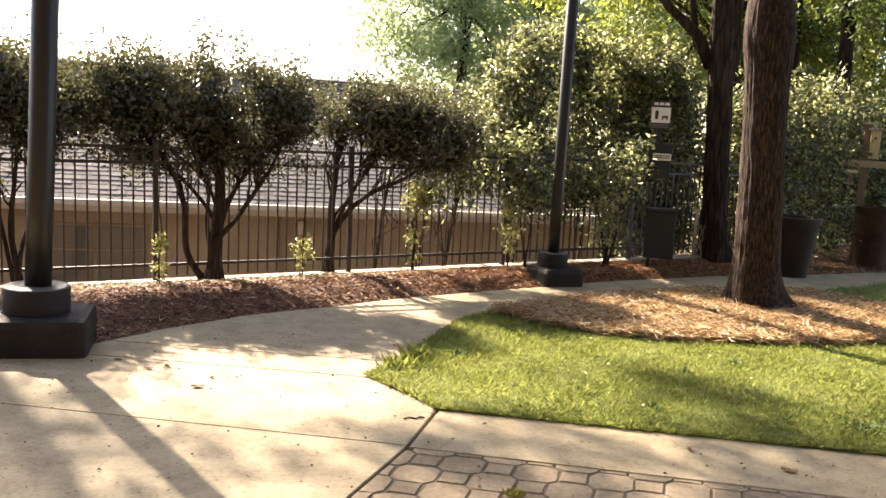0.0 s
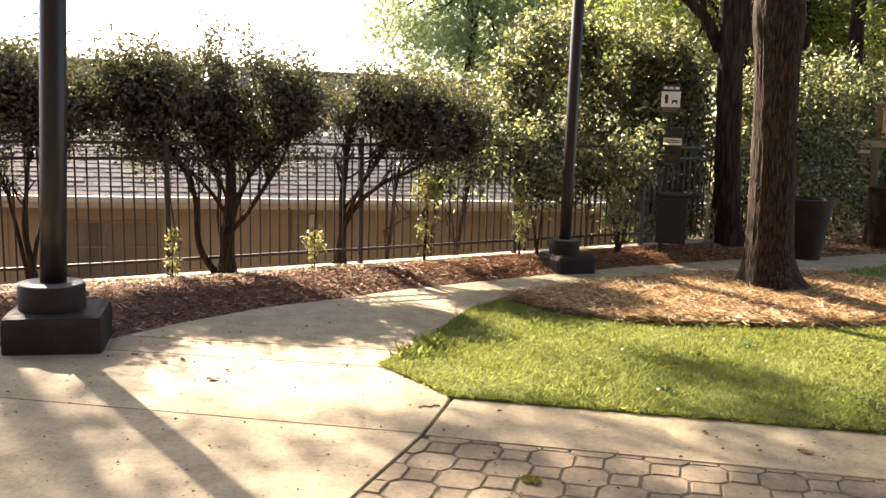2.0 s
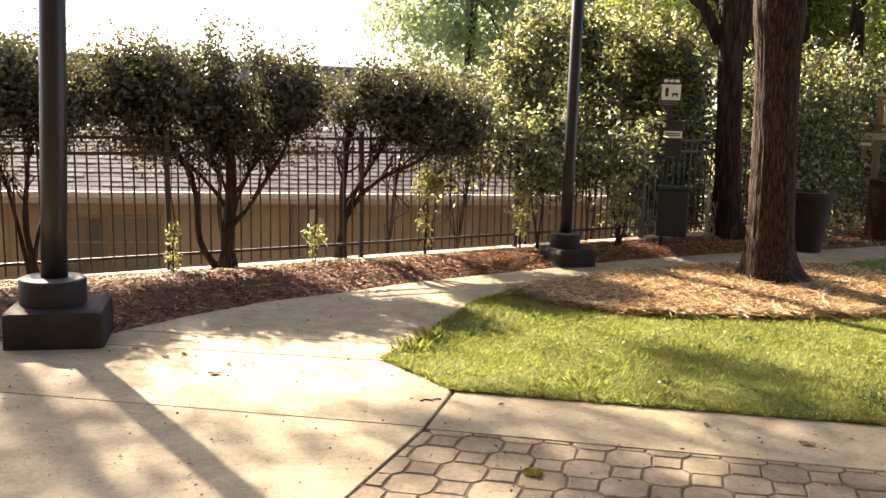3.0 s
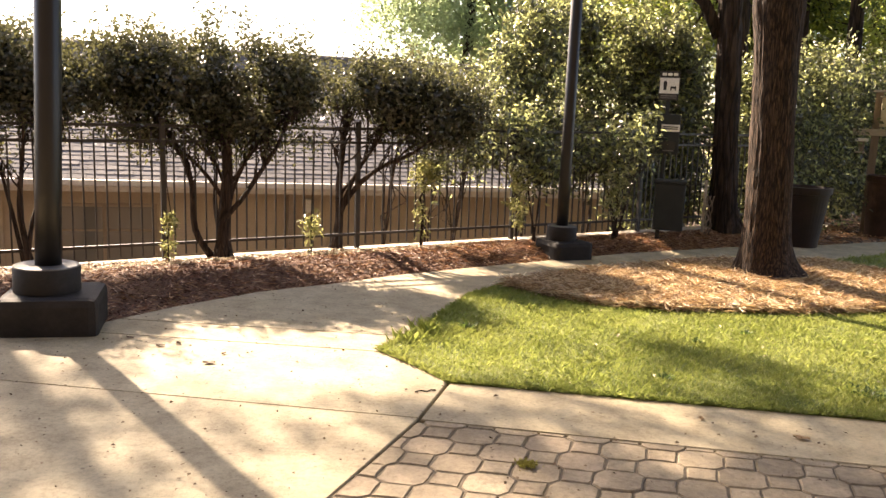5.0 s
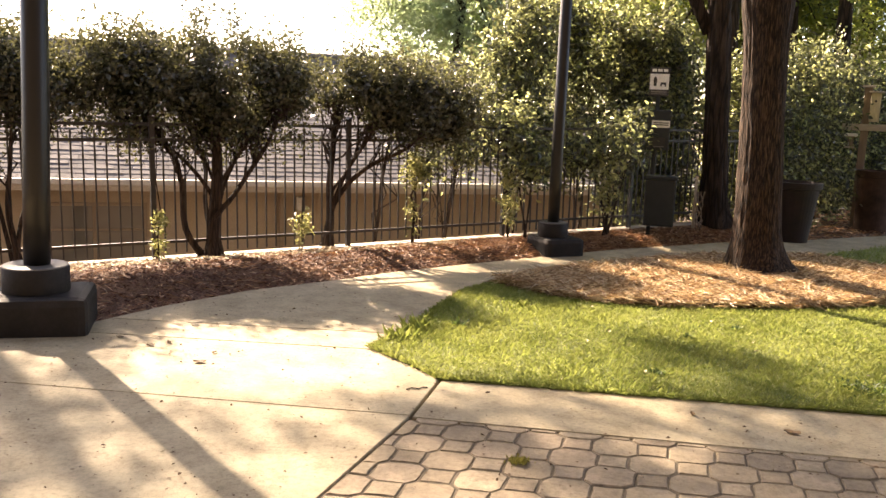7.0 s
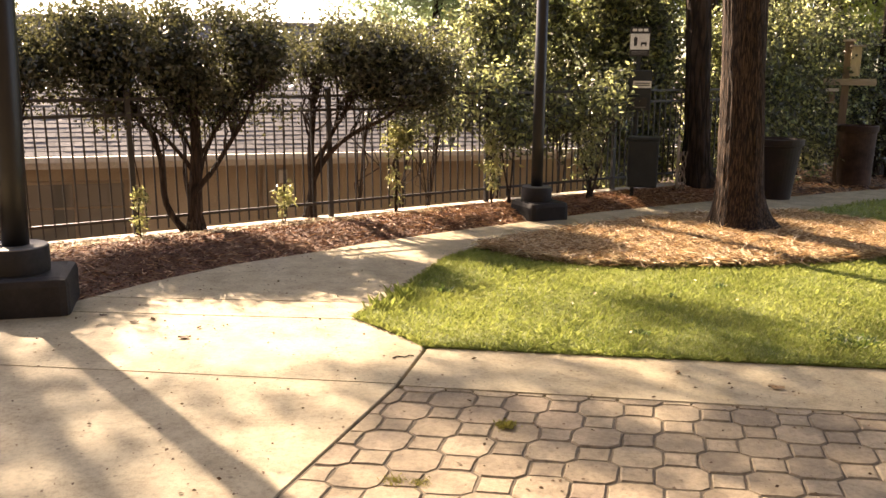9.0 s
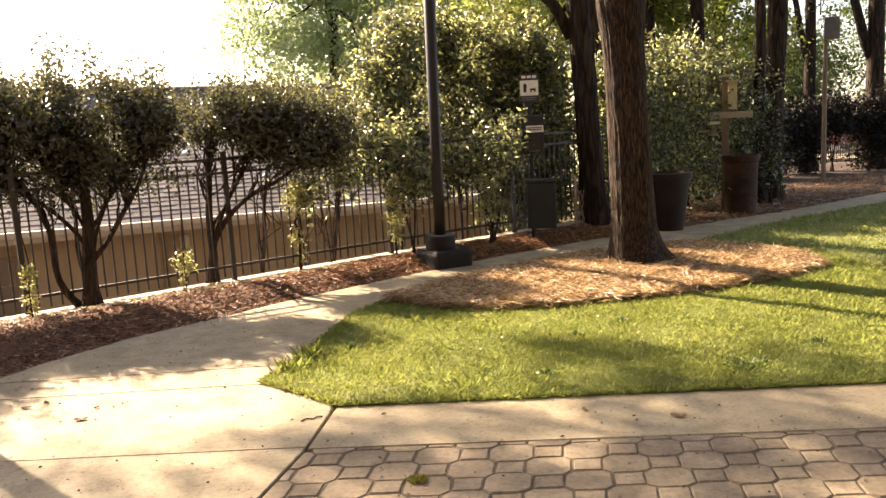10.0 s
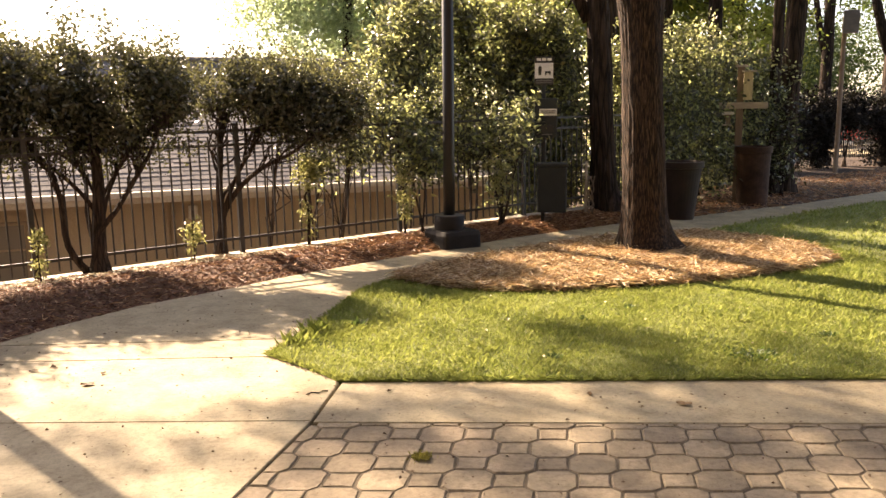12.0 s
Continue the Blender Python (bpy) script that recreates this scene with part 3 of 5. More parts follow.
# ---- trees ----
def big_trunk(foot, top, radii, flare=0.12, sides=56, rows=90, rough=1.0, swell=None):
    """A trunk with bark ridges and root flare, from foot to top; swell: height, reach and amount of a thickening."""
    foot, top = Vector(foot), Vector(top)
    v = []
    for i in range(rows + 1):
        t = i / rows
        c = foot.lerp(top, t)
        r = radii[0] + (radii[1] - radii[0]) * t
        z = (top.z - foot.z) * t
        for k in range(sides):
            a = 2 * math.pi * k / sides
            r_here = r
            if swell:
                r_here += swell[2] * math.exp(-((z - swell[0]) / swell[1]) ** 2) * (1 + 0.35 * math.sin(2 * a + 0.5))
            root = flare * math.exp(-z / 0.22) * (1 + 0.55 * math.sin(3 * a + 0.7) + 0.3 * math.sin(5 * a + 2))
            root += 2.3 * flare * math.exp(-z / 0.13) * max(0.0, math.cos(a + 0.35)) ** 5
            q = Vector((math.cos(a) * 4.2, math.sin(a) * 4.2, z * 0.75))
            ridge = 0.03 * rough * (0.5 * noise.noise(q * 1.3) + 1.2 * abs(noise.noise(q * 2.6)) - 0.3 + 0.5 * abs(noise.noise(q * 5.1)))
            rr = r_here + root + ridge + 0.012 * noise.noise(Vector((math.cos(a), math.sin(a), z * 0.8)) * 1.5)
            v.append((c.x + rr * math.cos(a), c.y + rr * math.sin(a), c.z + (0 if i else -0.12)))
    f = [(i * sides + k, i * sides + (k + 1) % sides, (i + 1) * sides + (k + 1) % sides, (i + 1) * sides + k) for i in range(rows) for k in range(sides)]
    f.append(tuple(rows * sides + k for k in range(sides)))
    return Geo().add(v, f)


def tree(foot, top, radii, blobs, clumps, per, leaf, spread, material, label, seed, bark=BARK_DARK, flare=0.1, sides=24, rows=40, arms=8, shell=0.45, rough=1.0, swell=None):
    rng = np.random.default_rng(seed)
    ob = thing("tree", foot, label, "tree", "garden trees")
    at = Vector(foot)
    part("trunk", big_trunk((0, 0, 0), Vector(top) - at, radii, flare, sides, rows, rough, swell), bark, ob, smooth=True)
    local = [(b[0] - at.x, b[1] - at.y, b[2] - at.z, *b[3:]) for b in blobs]
    v, f, centres = crown(rng, local, clumps, per, leaf, spread, shell)
    peak = Vector(top) - at
    for _ in range(arms):
        g = Geo()
        c = Vector(centres[rng.integers(len(centres))])
        s = peak * rng.uniform(0.72, 1.0)
        pts = limb(g, rng, s, s.lerp(c, 0.9), radii[1] * 0.5, 0.02, 0.08, 7, 6, 0.08)
        for _ in range(3):
            limb(g, rng, pts[rng.integers(2, 6)], centres[np.argmin(((centres - np.array(c)) ** 2).sum(1) + rng.uniform(0, 2, len(centres)))], 0.025, 0.006, 0.1, 5, 4)
        part("limb", g, bark, ob)
    part("crown", sheet("crown", v, f, material), material, ob)
    return ob


def shrub(foot, stems, blobs, clumps, per, leaf, spread, material, label, seed, thick=0.03, twigs=14, name="shrub", group="shrubs along the fence", shell=0.45, thin=0.0):
    """stems: lists of points that each main stem runs through, with its thickness first; twigs run on from them into the crown."""
    rng = np.random.default_rng(seed)
    ob = thing(name, foot, label, "shrub", group)
    at = Vector(foot)
    local = [(b[0] - at.x, b[1] - at.y, b[2] - at.z, *b[3:]) for b in blobs]
    v, f, centres = crown(rng, local, clumps, per, leaf, spread, shell, 0.4, thin, -0.12 if thin else -0.22)
    for i, (fat, *line) in enumerate(stems):
        g = Geo()
        line = [Vector((0.03 * math.cos(i * 2.1), 0.03 * math.sin(i * 2.1), -0.08))] + [Vector(p) - at for p in line]
        pts = []
        for a, b in zip(line, line[1:]):
            steps = max(2, int((b - a).length / 0.12))
            pts += [a.lerp(b, k / steps) + Vector(rng.normal(size=3)) * 0.012 for k in range(steps)]
        pts.append(line[-1])
        # rounded corners
        for _ in range(2):
            pts = [pts[0]] + [(pts[k - 1] + pts[k] * 2 + pts[k + 1]) / 4 for k in range(1, len(pts) - 1)] + [pts[-1]]
        m = len(pts) - 1
        g.tube(pts, [thick * fat * (1 - 0.6 * k / m) + (0.3 * thick * fat if k < 2 else 0) for k in range(m + 1)], 9)
        for _ in range(twigs):
            k = int(rng.integers(max(1, int(m * 0.58)), m + 1))
            near = ((centres - np.array(pts[min(m, k + 2)])) ** 2).sum(1) + rng.uniform(0, 0.8, len(centres))
            end = Vector(centres[np.argmin(near)])
            run = limb(g, rng, pts[k], end, thick * fat * 0.30, 0.003, 0.12, 5, 6, 0.05)
            for _ in range(2):
                q = run[int(rng.integers(2, 6))]
                near = ((centres - np.array(q)) ** 2).sum(1) + rng.uniform(0, 0.25, len(centres))
                limb(g, rng, q, centres[np.argmin(near)], 0.006, 0.003, 0.12, 4, 3)
        part("stem", g, STEM, ob)
    part("foliage", sheet("foliage", v, f, material), material, ob)
    return ob


# Crown out of view, widened to hold sky light off the trunk.
tree((3.20, 8.38, -0.02), (2.92, 8.53, 6.6), (0.232, 0.165), [(2.2, 8.2, 9.2, 2.8, 2.6, 1.5), (4.6, 9.2, 9.8, 2.6, 2.4, 1.7), (4.0, 6.2, 9.6, 2.6, 2.4, 1.4), (1.2, 5.6, 9.8, 2.4, 2.2, 1.3)], 1500, 12, 0.13, 0.30, LEAF_TREE,
     "tall tree with ridged brown bark in a straw ring", 11, BARK, 0.12, 120, 300, rough=0.42, swell=(2.85, 0.34, 0.052))
tree((3.83, 11.9, 0.06), (3.46, 11.85, 5.9), (0.185, 0.12), [(2.4, 12.4, 4.6, 1.3, 1.1, 0.9), (4.3, 12.8, 5.2, 1.5, 1.3, 1.1), (3.1, 13.3, 7.0, 2.4, 2.2, 1.5)], 1300, 12, 0.10, 0.24, LEAF_TREE,
     "dark-barked forked tree beside the fence", 12, BARK_DARK, 0.06, 48, 80)
forked = bpy.data.objects["tree.001"]
part("limb", Geo().tube([(-0.30, 0, 2.75), (-0.55, 0, 3.2), (-0.95, 0.05, 3.55), (-1.4, 0.1, 4.1), (-1.7, 0.3, 4.8)], [0.10, 0.08, 0.065, 0.055, 0.04], 10), BARK_DARK, forked, smooth=True)
part("limb", Geo().tube([(-0.55, 0, 3.1), (-0.62, 0.05, 3.6), (-0.85, 0.1, 4.3)], [0.05, 0.045, 0.035], 8), BARK_DARK, forked, smooth=True)
tree((4.75, 14.4, -0.04), (4.55, 14.6, 6.0), (0.14, 0.10), [(4.6, 15.5, 6.6, 1.8, 1.6, 1.4)], 300, 12, 0.11, 0.26, LEAF_TREE, "slender dark tree behind the fence tree", 13)
tree((6.1, 18.9, -0.05), (5.6, 18.9, 5.6), (0.16, 0.12), [(4.6, 19.3, 5.6, 1.6, 1.2, 1.0), (2.6, 20.4, 5.6, 1.8, 1.3, 0.9), (3.6, 20.6, 4.1, 1.5, 1.0, 0.9), (5.5, 19.4, 3.7, 1.5, 1.0, 1.2), (7.2, 19.6, 4.2, 1.5, 1.1, 1.5), (6.8, 19.0, 6.2, 1.8, 1.3, 1.1)], 2600, 12, 0.13, 0.28, LEAF_TREE, "leafy tree overhanging the house roof", 15)
# Added tree, crown out of view, placed to shade the soil beyond the path.
tree((7.2, 26.0, -0.1), (6.9, 26.0, 6.6), (0.24, 0.16), [(3.6, 24.8, 7.9, 2.8, 2.2, 1.1), (6.6, 26.0, 8.2, 2.4, 2.2, 1.1), (9.0, 27.5, 8.4, 2.4, 2.0, 1.1), (5.6, 29.0, 8.2, 2.8, 2.0, 1.2)], 2300, 12, 0.15, 0.34, LEAF_TREE, "tall added tree behind the house, its unseen crown shading the soil", 16)
# the tree whose crown throws the dappled shade on the path
tree((-6.75, 9.35, -2.3), (-6.9, 9.6, 7.0), (0.24, 0.07), [(-4.4, 10.9, 7.0, 1.5, 0.85, 0.35), (-4.0, 11.75, 7.1, 2.2, 0.45, 0.25), (-4.0, 12.45, 7.1, 1.4, 0.35, 0.2), (-4.6, 13.1, 7.2, 0.8, 0.3, 0.2), (-3.0, 11.4, 7.2, 0.7, 0.5, 0.2), (-6.5, 11.5, 7.0, 1.0, 0.45, 0.25), (-8.7, 11.9, 7.0, 0.6, 0.5, 0.2), (-8.4, 10.4, 7.0, 0.7, 0.6, 0.2)], 185, 36, 0.14, 0.30, LEAF_TREE,
     "leafy tree beyond the fence shading the path", 14, shell=0.4, arms=3)

shading = [o for o in bpy.data.objects if o.get("label", "").startswith("leafy tree beyond the fence")][0]
v, f, _ = crown(np.random.default_rng(77), [(-0.9, 1.4, 9.3, 1.7, 1.3, 0.5)], 190, 8, 0.12, 0.34, 0.5)
part("crown", sheet("crown", v, f, LEAF_TREE), LEAF_TREE, shading)

# shrubs along the fence
shrub((-2.46, 8.16, 0.02), [(2.3, (-2.42, 8.15, 0.45), (-2.4, 8.18, 0.9), (-2.45, 8.25, 1.7)), (1.1, (-2.60, 8.12, 0.08), (-2.72, 8.1, 0.28), (-2.70, 8.1, 0.75), (-2.80, 8.1, 1.05), (-3.15, 8.15, 1.45)),
                            (1.0, (-2.42, 8.1, 0.45), (-2.24, 8.1, 0.58), (-2.12, 8.1, 0.85), (-1.88, 8.15, 1.15), (-1.75, 8.2, 1.55)), (0.8, (-2.52, 8.3, 0.3), (-2.60, 8.35, 0.6), (-2.56, 8.4, 1.0), (-3.1, 8.4, 1.4)), (0.8, (-2.4, 8.3, 0.7), (-2.15, 8.3, 1.2), (-2.1, 8.35, 1.8)),
                            (0.8, (-2.42, 8.15, 0.45), (-2.41, 8.17, 0.62), (-2.66, 8.12, 0.95), (-3.0, 8.1, 1.2), (-3.45, 8.1, 1.5)), (0.7, (-2.42, 8.15, 0.45), (-2.4, 8.17, 0.75), (-2.2, 8.2, 1.05), (-1.95, 8.25, 1.35), (-1.7, 8.3, 1.6)),
                            (0.6, (-2.42, 8.15, 0.45), (-2.4, 8.17, 0.8), (-2.62, 8.2, 1.15), (-2.85, 8.2, 1.6))],
      [(-2.5, 8.25, 1.88, 0.60, 0.5, 0.55), (-3.02, 8.15, 1.77, 0.55, 0.48, 0.52), (-3.48, 8.1, 1.62, 0.42, 0.42, 0.45), (-3.8, 8.0, 1.72, 0.40, 0.40, 0.42), (-1.95, 8.3, 1.82, 0.5, 0.45, 0.48), (-1.58, 8.35, 1.76, 0.32, 0.38, 0.38), (-2.75, 8.2, 1.48, 0.55, 0.4, 0.36), (-2.15, 8.3, 1.52, 0.45, 0.4, 0.30), (-3.35, 8.1, 1.95, 0.45, 0.4, 0.36), (-3.15, 8.1, 1.22, 0.55, 0.35, 0.26), (-2.0, 8.25, 1.28, 0.5, 0.35, 0.25), (-2.55, 8.2, 1.2, 0.5, 0.4, 0.25)], 5600, 12, 0.058, 0.11, LEAF_DARK,
      "multi-stemmed dark evergreen shrub with a rounded crown", 21, 0.036, 24, thin=0.8)
shrub((-1.42, 9.0, 0.02), [(1.6, (-1.34, 8.99, 0.45), (-1.385, 8.99, 0.75), (-1.32, 9.05, 1.3), (-1.35, 9.1, 1.7)), (1.1, (-1.345, 8.99, 0.5), (-1.12, 8.98, 0.8), (-0.95, 8.98, 0.95), (-0.5, 9.0, 1.14), (-0.25, 9.05, 1.4)),
                           (0.9, (-1.33, 8.99, 0.5), (-1.14, 9.02, 1.02), (-0.84, 9.05, 1.42), (-0.8, 9.1, 1.75)), (0.7, (-1.36, 8.99, 0.7), (-1.2, 9.0, 0.82), (-1.05, 9.05, 1.15), (-1.1, 9.1, 1.7))],
      [(-1.25, 9.15, 1.84, 0.40, 0.40, 0.36), (-0.8, 9.15, 1.75, 0.5, 0.45, 0.41), (-0.3, 9.15, 1.65, 0.45, 0.4, 0.41), (0.0, 9.15, 1.52, 0.26, 0.32, 0.32), (-0.4, 9.15, 1.42, 0.45, 0.35, 0.26)], 3600, 12, 0.058, 0.11, LEAF_DARK,
      "crooked dark evergreen shrub with a flat-topped crown", 22, 0.034, 20, thin=0.75)
shrub((-4.0, 7.25, 0.03), [(1.4, (-4.05, 7.2, 0.6), (-4.0, 7.3, 1.4)), (1, (-4.2, 7.3, 0.7), (-4.4, 7.3, 1.3)), (1, (-3.9, 7.3, 0.7), (-3.7, 7.4, 1.3))], [(-4.0, 7.45, 1.68, 0.58, 0.5, 0.52), (-4.25, 7.4, 1.88, 0.6, 0.5, 0.40), (-4.5, 7.3, 1.6, 0.62, 0.6, 0.55), (-5.2, 7.0, 1.68, 0.75, 0.6, 0.58)], 4200, 12, 0.056, 0.12, LEAF_DARK,
      "dark evergreen shrub beside the lamp post", 23, 0.024, 14, thin=0.7)


def tall_shrub(x, y, z, blobs, n, label, seed, leaf=0.094):
    shrub((x, y, z), [(1, (x - 0.06, y, 0.7), (x - 0.12, y + 0.05, 1.7)), (1, (x + 0.08, y, 0.6), (x + 0.12, y + 0.05, 1.9)), (0.8, (x - 0.02, y + 0.05, 0.5), (x + 0.25, y + 0.1, 1.4))], blobs, int(n * 1.7), 11, leaf, 0.15, LEAF_GLOSS, label, seed, 0.024, 7, shell=0.36)


tall_shrub(0.80, 11.0, -1.2, [(0.72, 11.44, 1.9, 0.55, 0.54, 0.95), (0.42, 11.33, 1.3, 0.45, 0.51, 0.45), (0.98, 11.41, 2.65, 0.36, 0.44, 0.6), (1.1, 11.32, 1.2, 0.4, 0.48, 0.45)], 760, "tall glossy green shrub with yellowish new leaves", 24)
tall_shrub(1.9, 12.4, -1.2, [(1.75, 12.63, 2, 0.66, 0.51, 1.2), (1.6, 12.62, 2.9, 0.46, 0.48, 0.6), (2.5, 12.73, 2.2, 0.55, 0.51, 1.2), (2.1, 12.41, 1.25, 0.6, 0.42, 0.4)], 1050, "tall glossy green shrub with yellowish new leaves", 25)
shrub((2.02, 10.55, 0.07), [(0.8, (2.0, 10.55, 0.4), (1.8, 10.6, 0.9)), (0.8, (2.1, 10.55, 0.4), (2.25, 10.65, 1.0)), (0.7, (2.02, 10.6, 0.5), (2.0, 10.65, 1.1))], [(1.95, 10.79, 1.12, 0.45, 0.54, 0.5), (1.5, 10.71, 1, 0.36, 0.42, 0.42), (2.25, 10.83, 1.4, 0.3, 0.51, 0.4)], 330, 9, 0.09, 0.14, LEAF_GLOSS, "low glossy green shrub with thin stems", 27, 0.02, 7)
shrub((0.9, 9.95, 0.07), [(0.8, (0.85, 9.95, 0.5), (0.75, 10.0, 1.2)), (0.7, (0.95, 9.95, 0.5), (0.95, 10.0, 1.3))], [(0.75, 10.12, 1.35, 0.35, 0.48, 0.45), (1, 10.09, 1, 0.25, 0.37, 0.3)], 300, 9, 0.09, 0.14, LEAF_GLOSS, "slim glossy green shrub against the fence", 28, 0.02, 6)
tall_shrub(2.9, 12.3, -1.0, [(2.9, 12.32, 1.5, 0.55, 0.48, 0.9), (3.3, 12.73, 1.7, 0.6, 0.51, 1.1), (3, 12.73, 2.6, 0.55, 0.54, 0.6), (2.5, 11.84, 0.55, 0.5, 0.34, 0.55), (3.3, 12.3, 0.55, 0.5, 0.4, 0.6), (2.9, 12.15, 0.4, 0.5, 0.35, 0.5)], 1250, "glossy green shrub behind the waste station", 26)
for i, (x, y, r, h) in enumerate([(4.6, 13.2, 0.75, 2.8), (5.5, 13.9, 0.9, 3.0), (6.5, 14.8, 0.95, 3.0), (7.6, 15.5, 0.9, 2.7)]):
    shrub((x, y, -0.06), [(1, (x - 0.1, y, h * 0.3), (x - 0.2, y, h * 0.6)), (1, (x + 0.1, y, h * 0.3), (x + 0.2, y + 0.1, h * 0.6))], [(x, y, h * 0.70, r, r * 0.9, h * 0.30), (x, y - 0.1, h * 0.36, r * 0.95, r * 0.8, h * 0.34), (x, y - 0.15, 0.3, r, r * 0.55, 0.36)], 1700, 10, 0.094, 0.16, LEAF_GLOSS,
          "dense glossy green shrub behind the planters", 30 + i, 0.024, 6)
shrub((8.25, 15.0, -0.12), [(1, (8.2, 15.0, 0.5), (8.15, 15.0, 1.2)), (1, (8.35, 15.0, 0.5), (8.45, 15.0, 1.3))], [(8.25, 15.0, 0.55, 0.42, 0.35, 0.65), (8.3, 15.1, 1.3, 0.36, 0.3, 0.6)], 110, 9, 0.085, 0.14, LEAF_DARK,
      "low dark leafy shrub at the woodland tree foot", 37, 0.02, 6)
shrub((-0.45, 10.55, -2.3), [(1.2, (-0.45, 10.55, 0.3), (-0.6, 10.55, 1.4)), (1.0, (-0.4, 10.55, 0.4), (-0.1, 10.55, 1.5))], [(-0.75, 10.55, 2.02, 0.38, 0.3, 0.27), (-0.32, 10.55, 2.0, 0.40, 0.3, 0.25), (0.08, 10.55, 1.9, 0.34, 0.3, 0.28)], 260, 9, 0.075, 0.13, LEAF_GLOSS,
      "glossy green shrub with reddish new leaves behind the fence", 48, 0.02, 6)
# a leafy shrub drooping over the fence
shrub((-0.12, 9.75, -2.2), [(0.9, (-0.1, 9.75, 0.2), (-0.2, 9.7, 0.95)), (0.7, (-0.05, 9.75, 0.6), (0.05, 9.7, 1.1))], [(-0.30, 9.55, 1.02, 0.34, 0.22, 0.24), (0.08, 9.6, 1.15, 0.28, 0.2, 0.28)], 120, 9, 0.075, 0.13, LEAF_GLOSS,
      "small glossy green shrub leaning through the fence", 47, 0.016, 4)
# thin stems that come up from below, behind the fence
for i, (a, b) in enumerate([((-0.95, 9.79), (-0.85, 9.85)), ((-0.1, 10.45), (0.02, 10.5))]):
    shrub((*a, -2.4), [(1.6, (a[0], a[1], -0.3), (b[0] - 0.03, b[1], 0.5), (b[0] + 0.1, b[1], 1.5))], [(b[0] + 0.1, b[1], 1.6, 0.3, 0.25, 0.3)], 45, 8, 0.06, 0.12, LEAF_DARK, "thin-stemmed shrub behind the fence", 38 + i, 0.026, 5)


def sapling(foot, tall, tufts, seed, label, fat=0.008):
    """A leafy shoot: tufts are (height, spread, count)."""
    rng = np.random.default_rng(seed)
    ob = thing("sapling", foot, label, "sapling", "young shoots")
    line = [(0, 0, -0.05)] + [(0.05 * rng.normal() * k / 5, 0.03 * rng.normal(), tall * k / 5) for k in range(1, 6)]
    part("stem", Geo().tube(line, [fat * (1 - 0.11 * k) for k in range(6)], 7), STEM, ob)
    v, f, _ = crown(rng, [(0, 0, h, r, r, r * 1.3) for h, r, _ in tufts], sum(c for *_, c in tufts), 7, 0.062, 0.05, 0.5)
    part("foliage", sheet("foliage", v, f, LEAF_YOUNG), LEAF_YOUNG, ob)


sapling((-2.80, 7.60, 0.03), 1.3, [(0.44, 0.045, 12), (0.3, 0.04, 9), (0.16, 0.045, 8)], 51, "young leafy shoot at a fence post")
sapling((-1.60, 8.60, 0.03), 1.6, [(0.32, 0.10, 20), (0.2, 0.08, 14)], 52, "young yellow-green shoot with a thin bare stem")
sapling((-0.45, 9.38, 0.03), 0.95, [(0.86, 0.15, 50), (0.84, 0.17, 40), (0.42, 0.085, 24), (0.22, 0.06, 8)], 53, "young leafy shoot with a bushy top", 0.021)
sapling((0.70, 9.92, 0.04), 1.0, [(0.75, 0.16, 36), (0.5, 0.16, 36), (0.25, 0.10, 16)], 54, "young leafy shoot with yellow-green leaves", 0.014)
sapling((1.95, 10.45, 0.05), 0.8, [(0.7, 0.25, 50), (0.45, 0.15, 20)], 55, "young leafy shoot with yellow-green leaves", 0.014)


